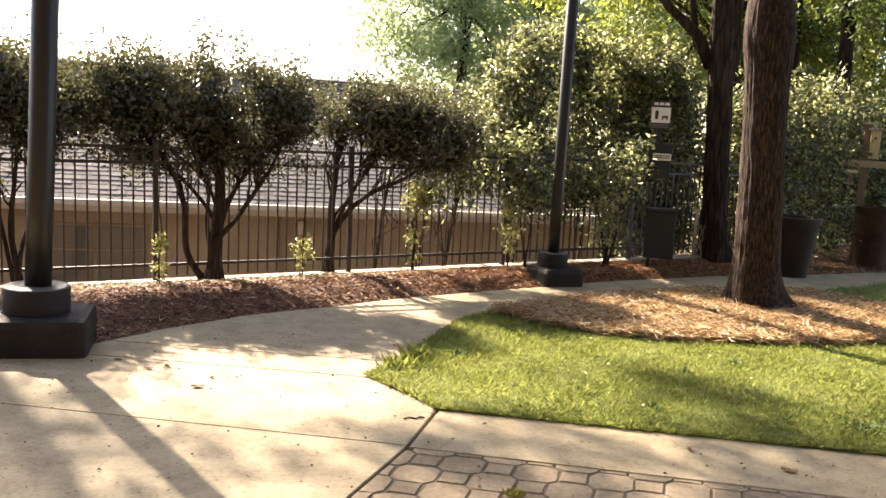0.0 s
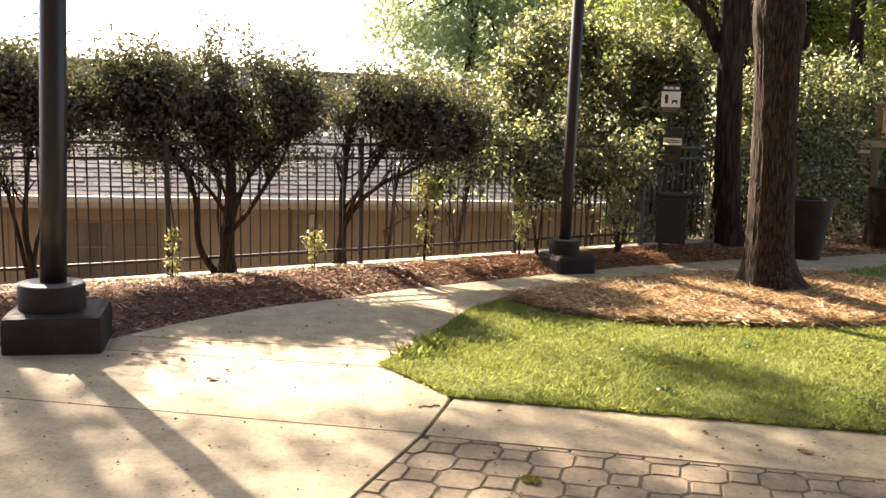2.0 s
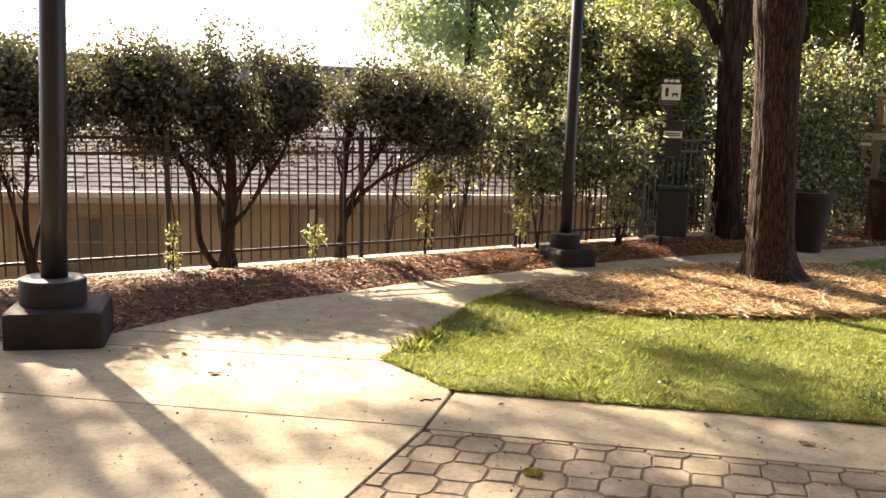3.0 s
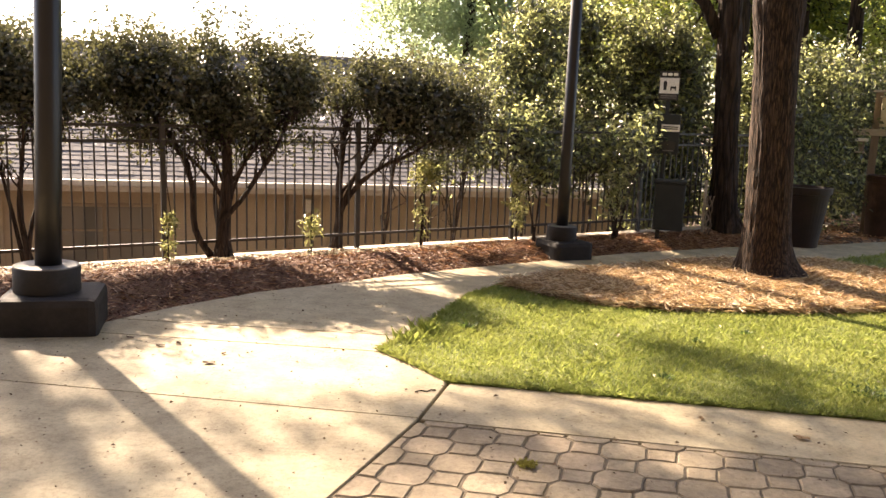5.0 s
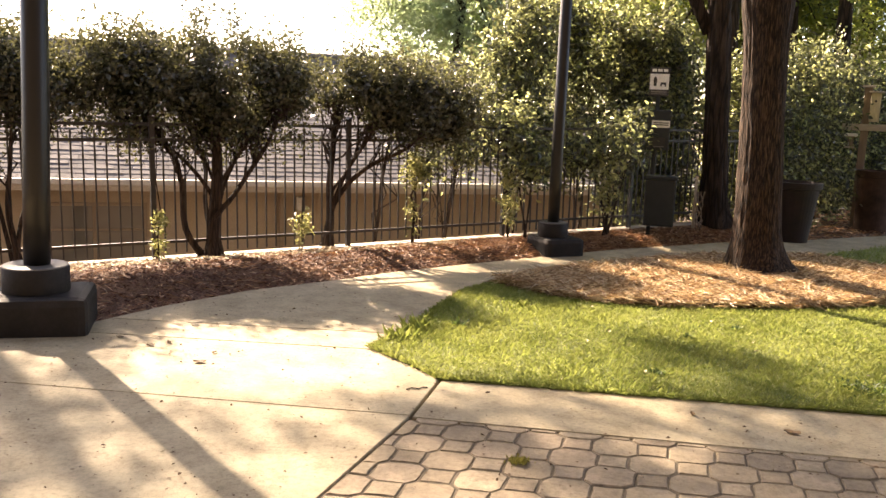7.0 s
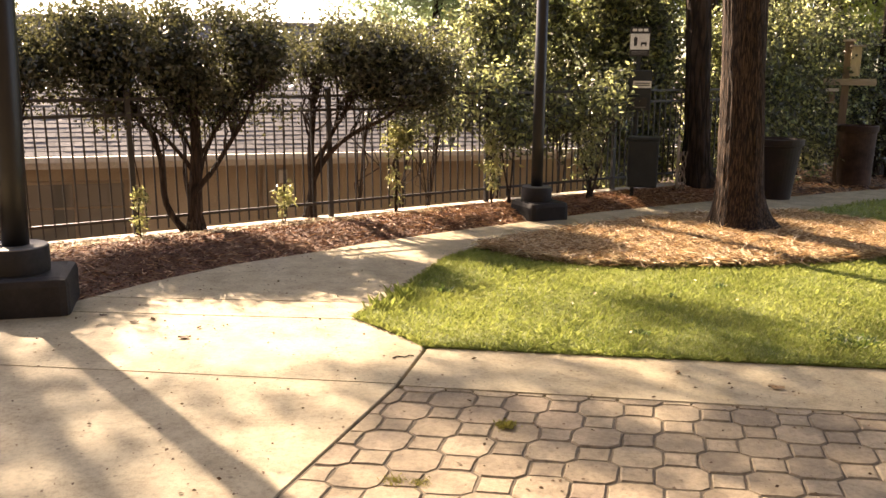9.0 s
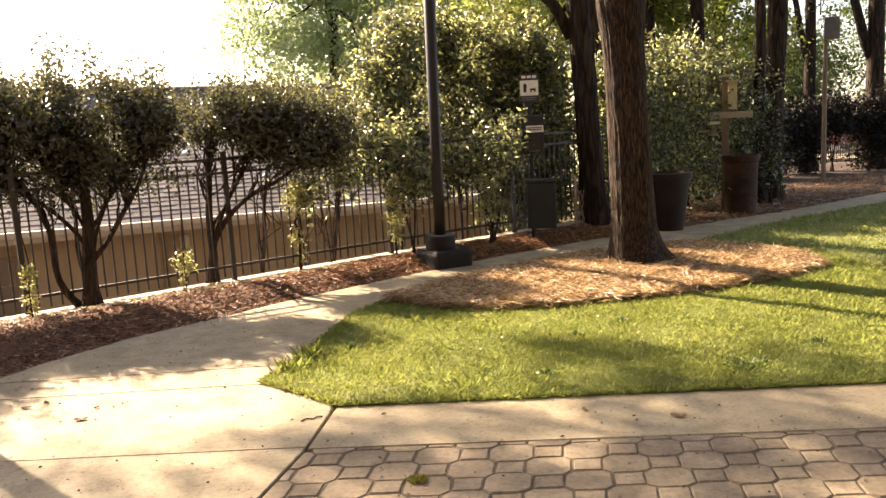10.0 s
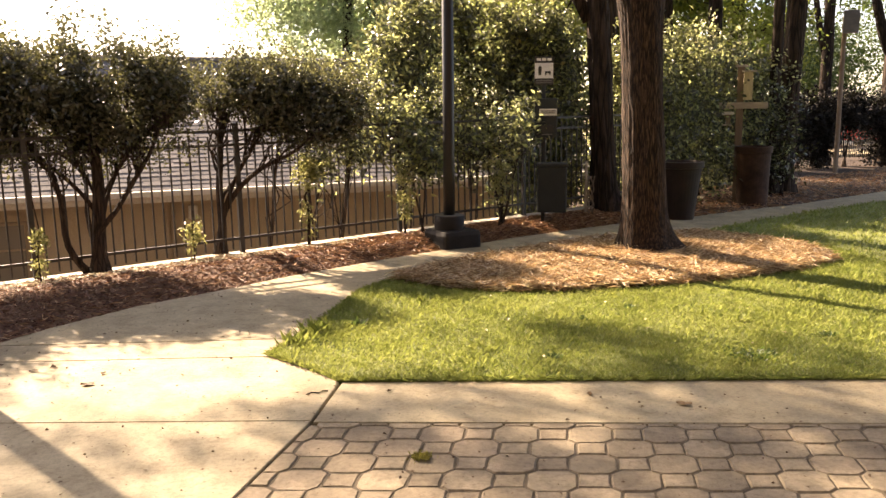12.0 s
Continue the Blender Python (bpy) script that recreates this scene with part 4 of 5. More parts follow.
# ---- waste station ----
def waste_station():
    ob = thing("waste_station", (2.64, 10.88, 0.06), "green pet waste station with sign, bag box and bin", "waste station", turn=-14)
    part("post", Geo().box((0, -0.03, 1.02), (0.05, 0.05, 2.21), 0, 0.004), BIN_GREEN, ob)
    sign = part("sign_board", Geo().box((0.0, -0.060, 2.0), (0.25, 0.006, 0.37), 0, 0.002), SIGN_BLACK, ob, "black sign board with a white pictogram field")
    part("white_field", Geo().box((0, -0.065, 2.0), (0.24, 0.004, 0.20), 0, 0.001), SIGN_WHITE, sign)
    part("pictogram", Geo().add([(-0.072, -0.0685, 1.945), (-0.036, -0.0685, 1.945), (-0.030, -0.0685, 2.04), (-0.045, -0.0685, 2.062), (-0.062, -0.0685, 2.062), (-0.077, -0.0685, 2.04)], [(0, 1, 2, 3, 4, 5)]), SIGN_BLACK, sign)
    part("pictogram", Geo().add([(0.012, -0.0685, 1.94), (0.026, -0.0685, 1.94), (0.034, -0.0685, 1.965), (0.066, -0.0685, 1.965), (0.072, -0.0685, 1.94), (0.084, -0.0685, 1.94), (0.088, -0.0685, 2.0), (0.072, -0.0685, 1.992), (0.016, -0.0685, 1.992)], [(0, 1, 2, 8), (2, 3, 7, 8), (3, 4, 5, 7), (5, 6, 7)]), SIGN_BLACK, sign)
    for x in (-0.07, 0.0, 0.07):
        part("writing", Geo().box((x, -0.065, 2.145), (0.055, 0.004, 0.035), 0, 0.001), SIGN_WHITE, sign)
    for z, h in ((1.872, 0.018), (1.845, 0.012)):
        part("writing", Geo().box((0, -0.065, z), (0.2, 0.004, h), 0, 0.001), GREY_STEEL, sign)
    box = part("bag_box", Geo().box((0.03, -0.09, 1.38), (0.30, 0.14, 0.52), 0, 0.012), BIN_GREEN, ob, "dark green bag dispenser with a white label")
    part("label_plate", Geo().box((0.06, -0.165, 1.46), (0.23, 0.006, 0.09), 0, 0.002), SIGN_WHITE, box)
    for z in (1.475, 1.45):
        part("writing", Geo().box((0.06, -0.17, z), (0.19, 0.003, 0.012), 0, 0), SIGN_BLACK, box)
    part("slot", Geo().box((0.03, -0.163, 1.24), (0.2, 0.008, 0.10), 0, 0.003), SIGN_BLACK, box)
    part("lip", Geo().box((0.05, -0.168, 1.17), (0.14, 0.008, 0.014), 0, 0.002), GREY_STEEL, box)
    bin_ = part("bin", Geo().box((0.12, -0.2, 0.455), (0.39, 0.34, 0.61), 0, 0.03), BIN_GREEN, ob, "dark green plastic waste bin")
    part("lid", Geo().box((0.12, -0.2, 0.775), (0.415, 0.365, 0.05), 0, 0.018), BIN_GREEN, bin_)


waste_station()


# ---- planters and bird house ----
def planter(place, r0, r1, h, material, label):
    ob = thing("planter", place, label, "planter", "planters")
    part("pot", Geo().lathe([(r0, -0.03), (r0, 0.0), (r0 + (r1 - r0) * 0.9, h * 0.88), (r1 * 1.06, h * 0.89), (r1 * 1.08, h * 0.99), (r1 * 1.04, h), (r1 * 0.96, h), (r1 * 0.92, h * 0.93)], 36), material, ob, smooth=False)
    part("soil", Geo().lathe([(r1 * 0.9, h * 0.85), (r1 * 0.9, h * 0.915)], 24), SOIL, ob)
    return ob


planter((4.84, 11.6, -0.05), 0.23, 0.335, 0.84, POT_BLACK, "black tapered plastic planter beside the path")
planter((6.98, 13.62, -0.09), 0.26, 0.29, 0.98, POT_RUST, "red-brown weathered planter behind the shrubs")


def bird_station():
    ob = thing("bird_house_post", (6.86, 13.98, -0.09), "weathered wooden post with crossbar and bird house", "bird house", turn=-25)
    part("post", Geo().box((0, 0, 1.15), (0.12, 0.10, 2.36), 0, 0.006), OLD_WOOD, ob)
    part("cap", Geo().box((0, 0, 2.345), (0.20, 0.18, 0.035), 0, 0.005), BOARD_WOOD, ob, "grey flat post cap, paled as if sunlit")
    part("crossbar", Geo().box((0.06, -0.06, 1.67), (0.80, 0.035, 0.11), 0, 0.004), BOARD_WOOD, ob, "grey weathered crossbar board, paled as if sunlit")
    nest = part("nest_box", Geo().box((0.12, -0.10, 2.0), (0.15, 0.13, 0.47), 0, 0.004), BOX_WOOD, ob, "pale yellow wooden nest box")
    part("roof", Geo().box((0.13, -0.11, 2.25), (0.24, 0.20, 0.025), 0, 0.004), BOARD_WOOD, nest)
    part("entrance", Geo().lathe([(0.02, 0), (0.02, 0.004)], 16, (0, 0, 0)), SIGN_BLACK, nest).matrix_basis = pose(0.12, -0.164, 2.1, 90, 0, 0)
    # White trim colour here stands for sunlight on the tray.
    part("feeder_tray", Geo().box((-0.19, -0.14, 1.54), (0.20, 0.17, 0.05), 0, 0.006), TRIM, ob, "hanging feeder tray, white put on for sunlight")
    part("feeder_body", Geo().box((-0.19, -0.13, 1.43), (0.09, 0.09, 0.17), 0, 0.01), OLD_WOOD, ob)
    part("feeder_perch", Geo().box((-0.19, -0.13, 1.335), (0.17, 0.14, 0.025), 0, 0.003), BOARD_WOOD, ob)
    part("hanger", Geo().tube([(-0.19, -0.08, 1.66), (-0.19, -0.12, 1.55)], [0.004, 0.004], 6), IRON, ob)


bird_station()


def box_pole():
    ob = thing("box_on_pole", (12.42, 20.1, -0.15), "grey box on a tall brown wooden pole", "nest box", turn=-30)
    part("pole", Geo().tube([(0, 0, 0), (0, 0, 3.9)], [0.06, 0.055], 12), OLD_WOOD, ob)
    part("box", Geo().box((0.14, -0.05, 3.75), (0.36, 0.25, 0.55), 0, 0.01), GREY_STEEL, ob, "weathered grey box")


box_pole()


# ---- house below the fence ----
def build_house():
    ax, ay = 1.81, 16.56
    turn = 17.7
    house = thing("house", (ax, ay, -2.35), "low tan house with grey shingle roof and white gutter", "house", turn=turn)
    L, R, depth, rise, eave = -17.0, 4.2, 4.3, 2.46, 2.55
    part("wall", Geo().box(((L + R - 0.8) / 2 + 0.2, 4.3, 1.22), (R - L - 0.9, 7.8, 2.5), 0, 0.01), STUCCO, house)
    roof = Geo().add([(L, 0, eave), (R, 0, eave), (R, 2 * depth, eave), (L, 2 * depth, eave), (L, depth, eave + rise), (R - depth, depth, eave + rise)],
                     [(0, 1, 5, 4), (1, 2, 5), (2, 3, 4, 5), (3, 0, 4), (3, 2, 1, 0)])
    roof = part("roof", roof, SHINGLE, house)
    rng = np.random.default_rng(5)
    tabs = Geo()
    slope = math.hypot(depth, rise)
    rows = int(slope / 0.145)
    for k in range(rows):
        t0, t1 = k * 0.145 / slope, ((k + 1) * 0.145 + 0.02) / slope
        x = L + (0.15 if k % 2 else 0)
        end = R - depth * t0 - 0.05
        while x < end:
            w = min(0.3, end - x)
            j = rng.uniform(-0.008, 0.008)
            h = 0.013 + rng.uniform(0, 0.005)
            lo, hi = (depth * t0 + j, eave + rise * t0), (depth * min(t1, 1), eave + rise * min(t1, 1))
            tabs.add([(x + 0.004, lo[0], lo[1] + 0.002), (x + w - 0.004, lo[0], lo[1] + 0.002), (x + w - 0.004, lo[0], lo[1] + h), (x + 0.004, lo[0], lo[1] + h), (x + w - 0.004, hi[0], hi[1] + 0.006), (x + 0.004, hi[0], hi[1] + 0.006)],
                     [(0, 1, 2, 3), (3, 2, 4, 5)])
            x += 0.3
    tagged(part("shingles", tabs, SHINGLE, roof), kind="stuff")
    part("ridge_cap", Geo().tube([(L, depth, eave + rise + 0.02), (R - depth, depth, eave + rise + 0.02)], [0.09, 0.09], 8), SHINGLE, roof)
    part("gutter", Geo().box(((L + R) / 2, -0.06, eave - 0.05), (R - L, 0.12, 0.11), 0, 0.02), TRIM, house, "white metal gutter")
    part("fascia", Geo().box(((L + R) / 2, 0.03, eave - 0.12), (R - L, 0.03, 0.18), 0, 0.004), TRIM, house)
    for x in (-12.0, -8.35):
        win = part("window", Geo().box((x, 0.385, 1.42), (1.75, 0.06, 1.35), 0, 0.006), TAN_TRIM, house, "wide window in a tan frame")
        for dx, dz, w, h in ((-0.42, 0.42, 0.78, 0.4), (0.42, 0.42, 0.78, 0.4), (-0.42, -0.22, 0.78, 0.8), (0.42, -0.22, 0.78, 0.8)):
            part("pane", Geo().box((x + dx, 0.35, 1.42 + dz), (w, 0.02, h), 0, 0), GLASS, win)
    part("downspout", Geo().box((-5.1, 0.3, 1.2), (0.08, 0.07, 2.4), 0, 0.01), TAN_TRIM, house)
    for k in range(26):
        part("batten", Geo().box((-16.4 + k * 0.8, 0.39, 1.2), (0.05, 0.03, 2.44), 0, 0.004), STUCCO, house)
    part("wall_lamp", Geo().box((-4.75, 0.33, 2.1), (0.16, 0.12, 0.26), 0, 0.03), TRIM, house, "pale wall lamp")


build_house()


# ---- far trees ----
def far_tree(x, y, tall, blobs, seed, n=700, leaf=0.32, label="tall leafy tree in the distance", low=-1.0, r=0.3, material=LEAF_HAZED):
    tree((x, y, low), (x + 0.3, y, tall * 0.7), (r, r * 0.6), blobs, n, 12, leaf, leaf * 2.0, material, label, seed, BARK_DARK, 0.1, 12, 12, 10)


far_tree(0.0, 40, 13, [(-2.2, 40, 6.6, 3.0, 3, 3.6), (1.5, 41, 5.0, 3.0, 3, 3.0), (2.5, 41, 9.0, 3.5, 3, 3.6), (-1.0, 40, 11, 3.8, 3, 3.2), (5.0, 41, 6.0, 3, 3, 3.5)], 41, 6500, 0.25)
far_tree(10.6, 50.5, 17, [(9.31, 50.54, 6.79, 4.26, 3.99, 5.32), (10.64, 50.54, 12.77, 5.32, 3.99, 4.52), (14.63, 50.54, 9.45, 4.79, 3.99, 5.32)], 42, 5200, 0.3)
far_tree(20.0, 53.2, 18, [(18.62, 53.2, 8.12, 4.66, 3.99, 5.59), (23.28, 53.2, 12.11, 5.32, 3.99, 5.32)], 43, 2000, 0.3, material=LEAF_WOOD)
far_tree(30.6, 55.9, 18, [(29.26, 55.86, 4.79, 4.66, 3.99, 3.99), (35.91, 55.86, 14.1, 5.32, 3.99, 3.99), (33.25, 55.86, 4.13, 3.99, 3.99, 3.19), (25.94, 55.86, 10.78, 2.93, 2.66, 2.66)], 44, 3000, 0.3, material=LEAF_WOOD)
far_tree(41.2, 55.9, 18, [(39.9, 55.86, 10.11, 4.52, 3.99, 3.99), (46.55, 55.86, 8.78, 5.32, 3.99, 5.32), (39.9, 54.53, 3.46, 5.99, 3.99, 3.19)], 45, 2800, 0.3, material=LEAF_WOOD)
far_tree(9.6, 20.4, 6, [(8.6, 19.5, 3.3, 1.3, 1.0, 1.1), (10.2, 20.5, 4.3, 1.4, 1.0, 1.2), (7.6, 18.7, 4.6, 1.2, 1.0, 1.0), (11.5, 22.0, 3.2, 1.2, 1.0, 0.9), (9.4, 20.0, 5.8, 1.6, 1.2, 1.0)], 46, 1500, 0.13, "leafy understory tree among the dark trunks", -0.12, 0.09, LEAF_TREE)
for i, (x, y, r, h) in enumerate([(7.9, 17.4, 0.16, 8), (8.18, 15.3, 0.11, 7), (8.58, 15.6, 0.205, 8), (13.95, 23.4, 0.17, 9), (16.0, 23.4, 0.26, 9), (6.4, 19.5, 0.22, 9), (7.2, 18.2, 0.13, 9), (9.4, 22.0, 0.2, 9), (12.2, 26.0, 0.22, 9)]):
    rng = random.Random(60 + i)
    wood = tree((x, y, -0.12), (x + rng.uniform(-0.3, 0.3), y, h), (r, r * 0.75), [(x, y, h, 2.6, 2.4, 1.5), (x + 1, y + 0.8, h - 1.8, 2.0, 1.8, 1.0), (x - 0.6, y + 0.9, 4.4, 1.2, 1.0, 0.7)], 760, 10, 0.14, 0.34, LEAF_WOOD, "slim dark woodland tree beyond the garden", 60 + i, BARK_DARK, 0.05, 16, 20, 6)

    if i in (3, 4):
        part("limb", Geo().tube([(0, 0, 2.9), (-0.35 * r / 0.3, 0.1, 3.7), (-0.8 * r / 0.3, 0.1, 5.0), (-1.1 * r / 0.3, 0.1, 6.6)], [r * 0.62, r * 0.56, r * 0.46, r * 0.36], 14), BARK_DARK, wood, smooth=True)

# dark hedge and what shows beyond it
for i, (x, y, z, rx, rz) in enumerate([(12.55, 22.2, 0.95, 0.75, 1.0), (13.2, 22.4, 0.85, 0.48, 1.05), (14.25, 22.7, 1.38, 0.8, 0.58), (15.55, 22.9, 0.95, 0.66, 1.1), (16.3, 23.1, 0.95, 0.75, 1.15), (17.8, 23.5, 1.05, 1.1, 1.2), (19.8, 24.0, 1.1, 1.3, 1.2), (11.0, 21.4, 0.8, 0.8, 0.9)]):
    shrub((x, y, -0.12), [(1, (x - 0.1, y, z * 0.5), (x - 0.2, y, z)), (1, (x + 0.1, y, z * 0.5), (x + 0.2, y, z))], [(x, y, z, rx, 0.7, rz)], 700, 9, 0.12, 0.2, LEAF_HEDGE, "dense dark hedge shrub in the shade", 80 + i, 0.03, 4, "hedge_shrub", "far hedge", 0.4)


def far_fence():
    picket = Geo().box((0, 0, 0.7), (0.02, 0.02, 1.4), 0, 0).mesh("picket", IRON)
    for k in range(3):
        x, y = 14.0 + 2.2 * k * 0.9, 25.0 + 2.2 * k * 0.43
        fence = thing("fence_panel", (x, y, -0.16), "black metal picket fence panel beyond the hedge", "fence", "far fence", 25.5)
        for j in range(20):
            part("picket", picket, IRON, fence).location = (j * 0.11, 0, 0)
        part("rail", Geo().box((1.1, 0, 0.2), (2.2, 0.03, 0.03), 0, 0), IRON, fence)
        part("rail", Geo().box((1.1, 0, 1.3), (2.2, 0.03, 0.03), 0, 0), IRON, fence)


far_fence()
tagged(part("road", Geo().prism([(14, 27.5), (60, 27.5), (70, 60), (14, 60)], lambda x, y: -0.4, lambda x, y: -0.13, 0.01), CONCRETE), "pale sunlit paved lot beyond the hedge", "road", kind="structure")


def parked_car(place, turn, paint, label):
    car = thing("parked_car", place, label, "car", "parked cars", turn)
    side = [(-2.1, 0.3), (-2.15, 0.75), (-1.3, 0.9), (-0.7, 1.38), (0.8, 1.42), (1.5, 0.95), (2.1, 0.85), (2.15, 0.3)]
    n = len(side)
    g = Geo().add([(x, -0.82, z) for x, z in side] + [(x, 0.82, z) for x, z in side], [tuple(range(n)), tuple(range(n, 2 * n))[::-1]] + [(i, i + n, (i + 1) % n + n, (i + 1) % n) for i in range(n)])
    part("body", g, paint, car)
    part("window", Geo().add([(-1.05, -0.83, 0.95), (1.2, -0.83, 0.98), (0.75, -0.83, 1.34), (-0.65, -0.83, 1.32)], [(0, 1, 2, 3)]), GLASS, car)
    for x in (-1.35, 1.35):
        for y in (-0.75, 0.75):
            wheel = part("wheel", Geo().lathe([(0.24, -0.1), (0.32, -0.08), (0.32, 0.08), (0.24, 0.1)], 20), CAR_DARK, car)
            wheel.matrix_basis = pose(x, y, 0.32, 90, 0, 0)


parked_car((20.3, 32.4, -0.13), 12, CAR_RED, "red parked car beyond the hedge and fence")

# ---- loose litter and plants ----
def straw(n, places, lo, hi, width, rng, lift=0.012, tilt=0.25):
    a = rng.uniform(0, 2 * np.pi, n)
    ahead = np.stack([np.cos(a), np.sin(a), rng.normal(0, tilt, n)], 1)
    ahead /= np.linalg.norm(ahead, axis=1, keepdims=True)
    up = np.tile([0, 0, 1.0], (n, 1)) + rng.normal(0, 0.35, (n, 3))
    up /= np.linalg.norm(up, axis=1, keepdims=True)
    length = rng.uniform(lo, hi, n)
    return blades(places + np.c_[np.zeros((n, 2)), rng.uniform(0, lift, n)] - ahead * length[:, None] / 2, ahead, up, length, width * rng.uniform(0.6, 1.4, n), 0.1)


def build_litter():
    rng = np.random.default_rng(7)
    x, y = rng.uniform(0.3, 5.3, 150000), rng.uniform(6.6, 10, 150000)
    ok = inside(x, y, RING)
    x, y = x[ok], y[ok]
    keep = rng.uniform(size=len(x)) < 0.72
    x, y = x[keep], y[keep]
    spill = rng.normal(0, 0.035, (2, len(x)))
    x, y = x + spill[0], y + spill[1]
    v, f = straw(len(x), np.c_[x, y, ring_height(x, y) - 0.01], 0.10, 0.28, 0.0078, rng, 0.06, 0.28)
    tagged(part("pine_straw", sheet("pine_straw", v, f, STRAW), STRAW), "reddish brown pine straw heaped round the tree", "pine straw", kind="stuff")
    p = bed_points(rng, 48000)
    v, f = straw(len(p), p, 0.02, 0.065, 0.013, rng, 0.022)
    tagged(part("bark_mulch", sheet("bark_mulch", v, f, BARK_CHIP), BARK_CHIP), "reddish brown bark mulch on the bed", "mulch", kind="stuff")
    p = bed_points(rng, 26000)
    u, _ = fence_ud(p[:, 0], p[:, 1])
    p = p[rng.uniform(size=len(p)) < 0.15 + 0.85 * smoothstep(u, -0.5, 2.0)]
    v, f = straw(len(p), p, 0.06, 0.16, 0.007, rng, 0.03)
    tagged(part("bed_straw", sheet("bed_straw", v, f, BED_STRAW), BED_STRAW), "dry pine straw scattered over the bed", "pine straw", kind="stuff")
    p = bed_points(rng, 12000, 0.66)
    u, _ = fence_ud(p[:, 0], p[:, 1])
    p = p[u < 1.2]
    v, f = straw(len(p), p, 0.02, 0.06, 0.018, rng, 0.03)
    tagged(part("bleached_litter", sheet("bleached_litter", v, f, PALE_LITTER), PALE_LITTER), "pale dry leaf litter along the curb", "litter", kind="stuff")
    n = 6500
    x = 4.5 + 10 * rng.uniform(0, 1, n) ** 1.8
    y = np.interp(x, [b[0] for b in BED_EDGE], [b[1] for b in BED_EDGE]) + rng.uniform(0.05, 3.5, n)
    v, f = straw(n, np.c_[x, y, base(x, y) - 0.03], 0.08, 0.2, 0.012, rng, 0.03)
    tagged(part("ground_straw", sheet("ground_straw", v, f, BED_STRAW), BED_STRAW), "dry straw litter on the soil beyond the path", "pine straw", kind="stuff")


build_litter()


def build_grass():
    rng = np.random.default_rng(8)

    def tufts(n, x0, x1, y0, y1, tall, wide):
        x, y = rng.uniform(x0, x1, n), rng.uniform(y0, y1, n)
        ok = inside(x, y, LAWN) & ~inside(x, y, RING)
        x, y = x[ok], y[ok]
        m = len(x)
        a, lean = rng.uniform(0, 2 * np.pi, m), rng.uniform(0.1, 0.75, m)
        ahead = np.stack([np.cos(a) * lean, np.sin(a) * lean, np.ones(m)], 1)
        ahead /= np.linalg.norm(ahead, axis=1, keepdims=True)
        b = a + np.pi / 2 + rng.normal(0, 0.4, m)
        up = np.stack([-np.cos(a), -np.sin(a), lean], 1) + 0.3 * np.stack([np.cos(b), np.sin(b), 0 * b], 1)
        up /= np.linalg.norm(up, axis=1, keepdims=True)
        h = tall * rng.uniform(0.5, 1.3, m) * (1 + 0.35 * lump(x, y, 1.3))
        return blades(np.c_[x, y, base(x, y) + 0.008], ahead, up, h, wide * rng.uniform(0.7, 1.4, m), 0.25)

    def fringe(line, per_metre):
        p = along(line, int(per_metre * sum(math.dist(a, b) for a, b in zip(line, line[1:]))))
        p = p + rng.normal(0, 0.012, p.shape)
        m = len(p)
        a, lean = rng.uniform(0, 2 * np.pi, m), rng.uniform(0.2, 1.4, m)
        ahead = np.stack([np.cos(a) * lean, np.sin(a) * lean, np.ones(m)], 1)
        ahead /= np.linalg.norm(ahead, axis=1, keepdims=True)
        up = np.stack([-np.cos(a), -np.sin(a), lean], 1)
        up /= np.linalg.norm(up, axis=1, keepdims=True)
        return blades(np.c_[p, base(p[:, 0], p[:, 1]) + 0.004], ahead, up, rng.uniform(0.02, 0.055, m), 0.006 * rng.uniform(0.7, 1.4, m), 0.3)

    v, f = fringe([(9.0, 3.63), (2.41, 4.24)] + LAWN_EDGE[:10], 700)
    tagged(part("grass_edge", sheet("grass_edge", v, f, GRASS), GRASS), "ragged grass blades hanging over the lawn edge", "grass", kind="stuff")
    for n, *area in [(190000, -0.6, 5.6, 4.0, 9.5, 0.034, 0.0050), (60000, 3.5, 16, 3.8, 15, 0.05, 0.011)]:
        v, f = tufts(n, *area)
        tagged(part("grass", sheet("grass", v, f, GRASS), GRASS), "short sunlit green grass blades", "grass", kind="stuff")
    n = 9000
    x, y = rng.uniform(-0.6, 6.0, n), rng.uniform(4.0, 9.5, n)
    ok = inside(x, y, LAWN) & ~inside(x, y, RING) & (lump(x, y, 1.7, 2.0) + rng.normal(0, 0.5, n) > -0.1)
    x, y = x[ok], y[ok]
    n = len(x)
    a = rng.uniform(0, 2 * np.pi, n)
    ahead = np.stack([np.cos(a), np.sin(a), rng.normal(0.1, 0.3, n)], 1)
    ahead /= np.linalg.norm(ahead, axis=1, keepdims=True)
    up = np.tile([0, 0, 1.0], (n, 1)) + rng.normal(0, 0.4, (n, 3))
    l = rng.uniform(0.014, 0.034, n)
    v, f = blades(np.c_[x, y, base(x, y) + rng.uniform(0.02, 0.042, n)], ahead, up, l, l * 0.7, 0.1)
    tagged(part("clover", sheet("clover", v, f, CLOVER), CLOVER), "small broad leaves mixed into the lawn", "clover", kind="stuff")


build_grass()


def vine_post():
    ob = thing("post_with_vine", (3.43, 11.55, 0.05), "pale slim post with a dry vine at the tree", "post")
    part("post", Geo().box((0, 0, 0.38), (0.035, 0.035, 0.78), 0, 0.004), BOARD_WOOD, ob)
    for k in range(4):
        part("vine", Geo().tube([(0.06 + 0.05 * math.sin(i * 1.1 + k * 1.7), -0.04 + 0.04 * math.cos(i * 1.3 + k), 0.1 * i - 0.05) for i in range(7)], [0.009] * 7, 6), OLD_WOOD, ob)


vine_post()


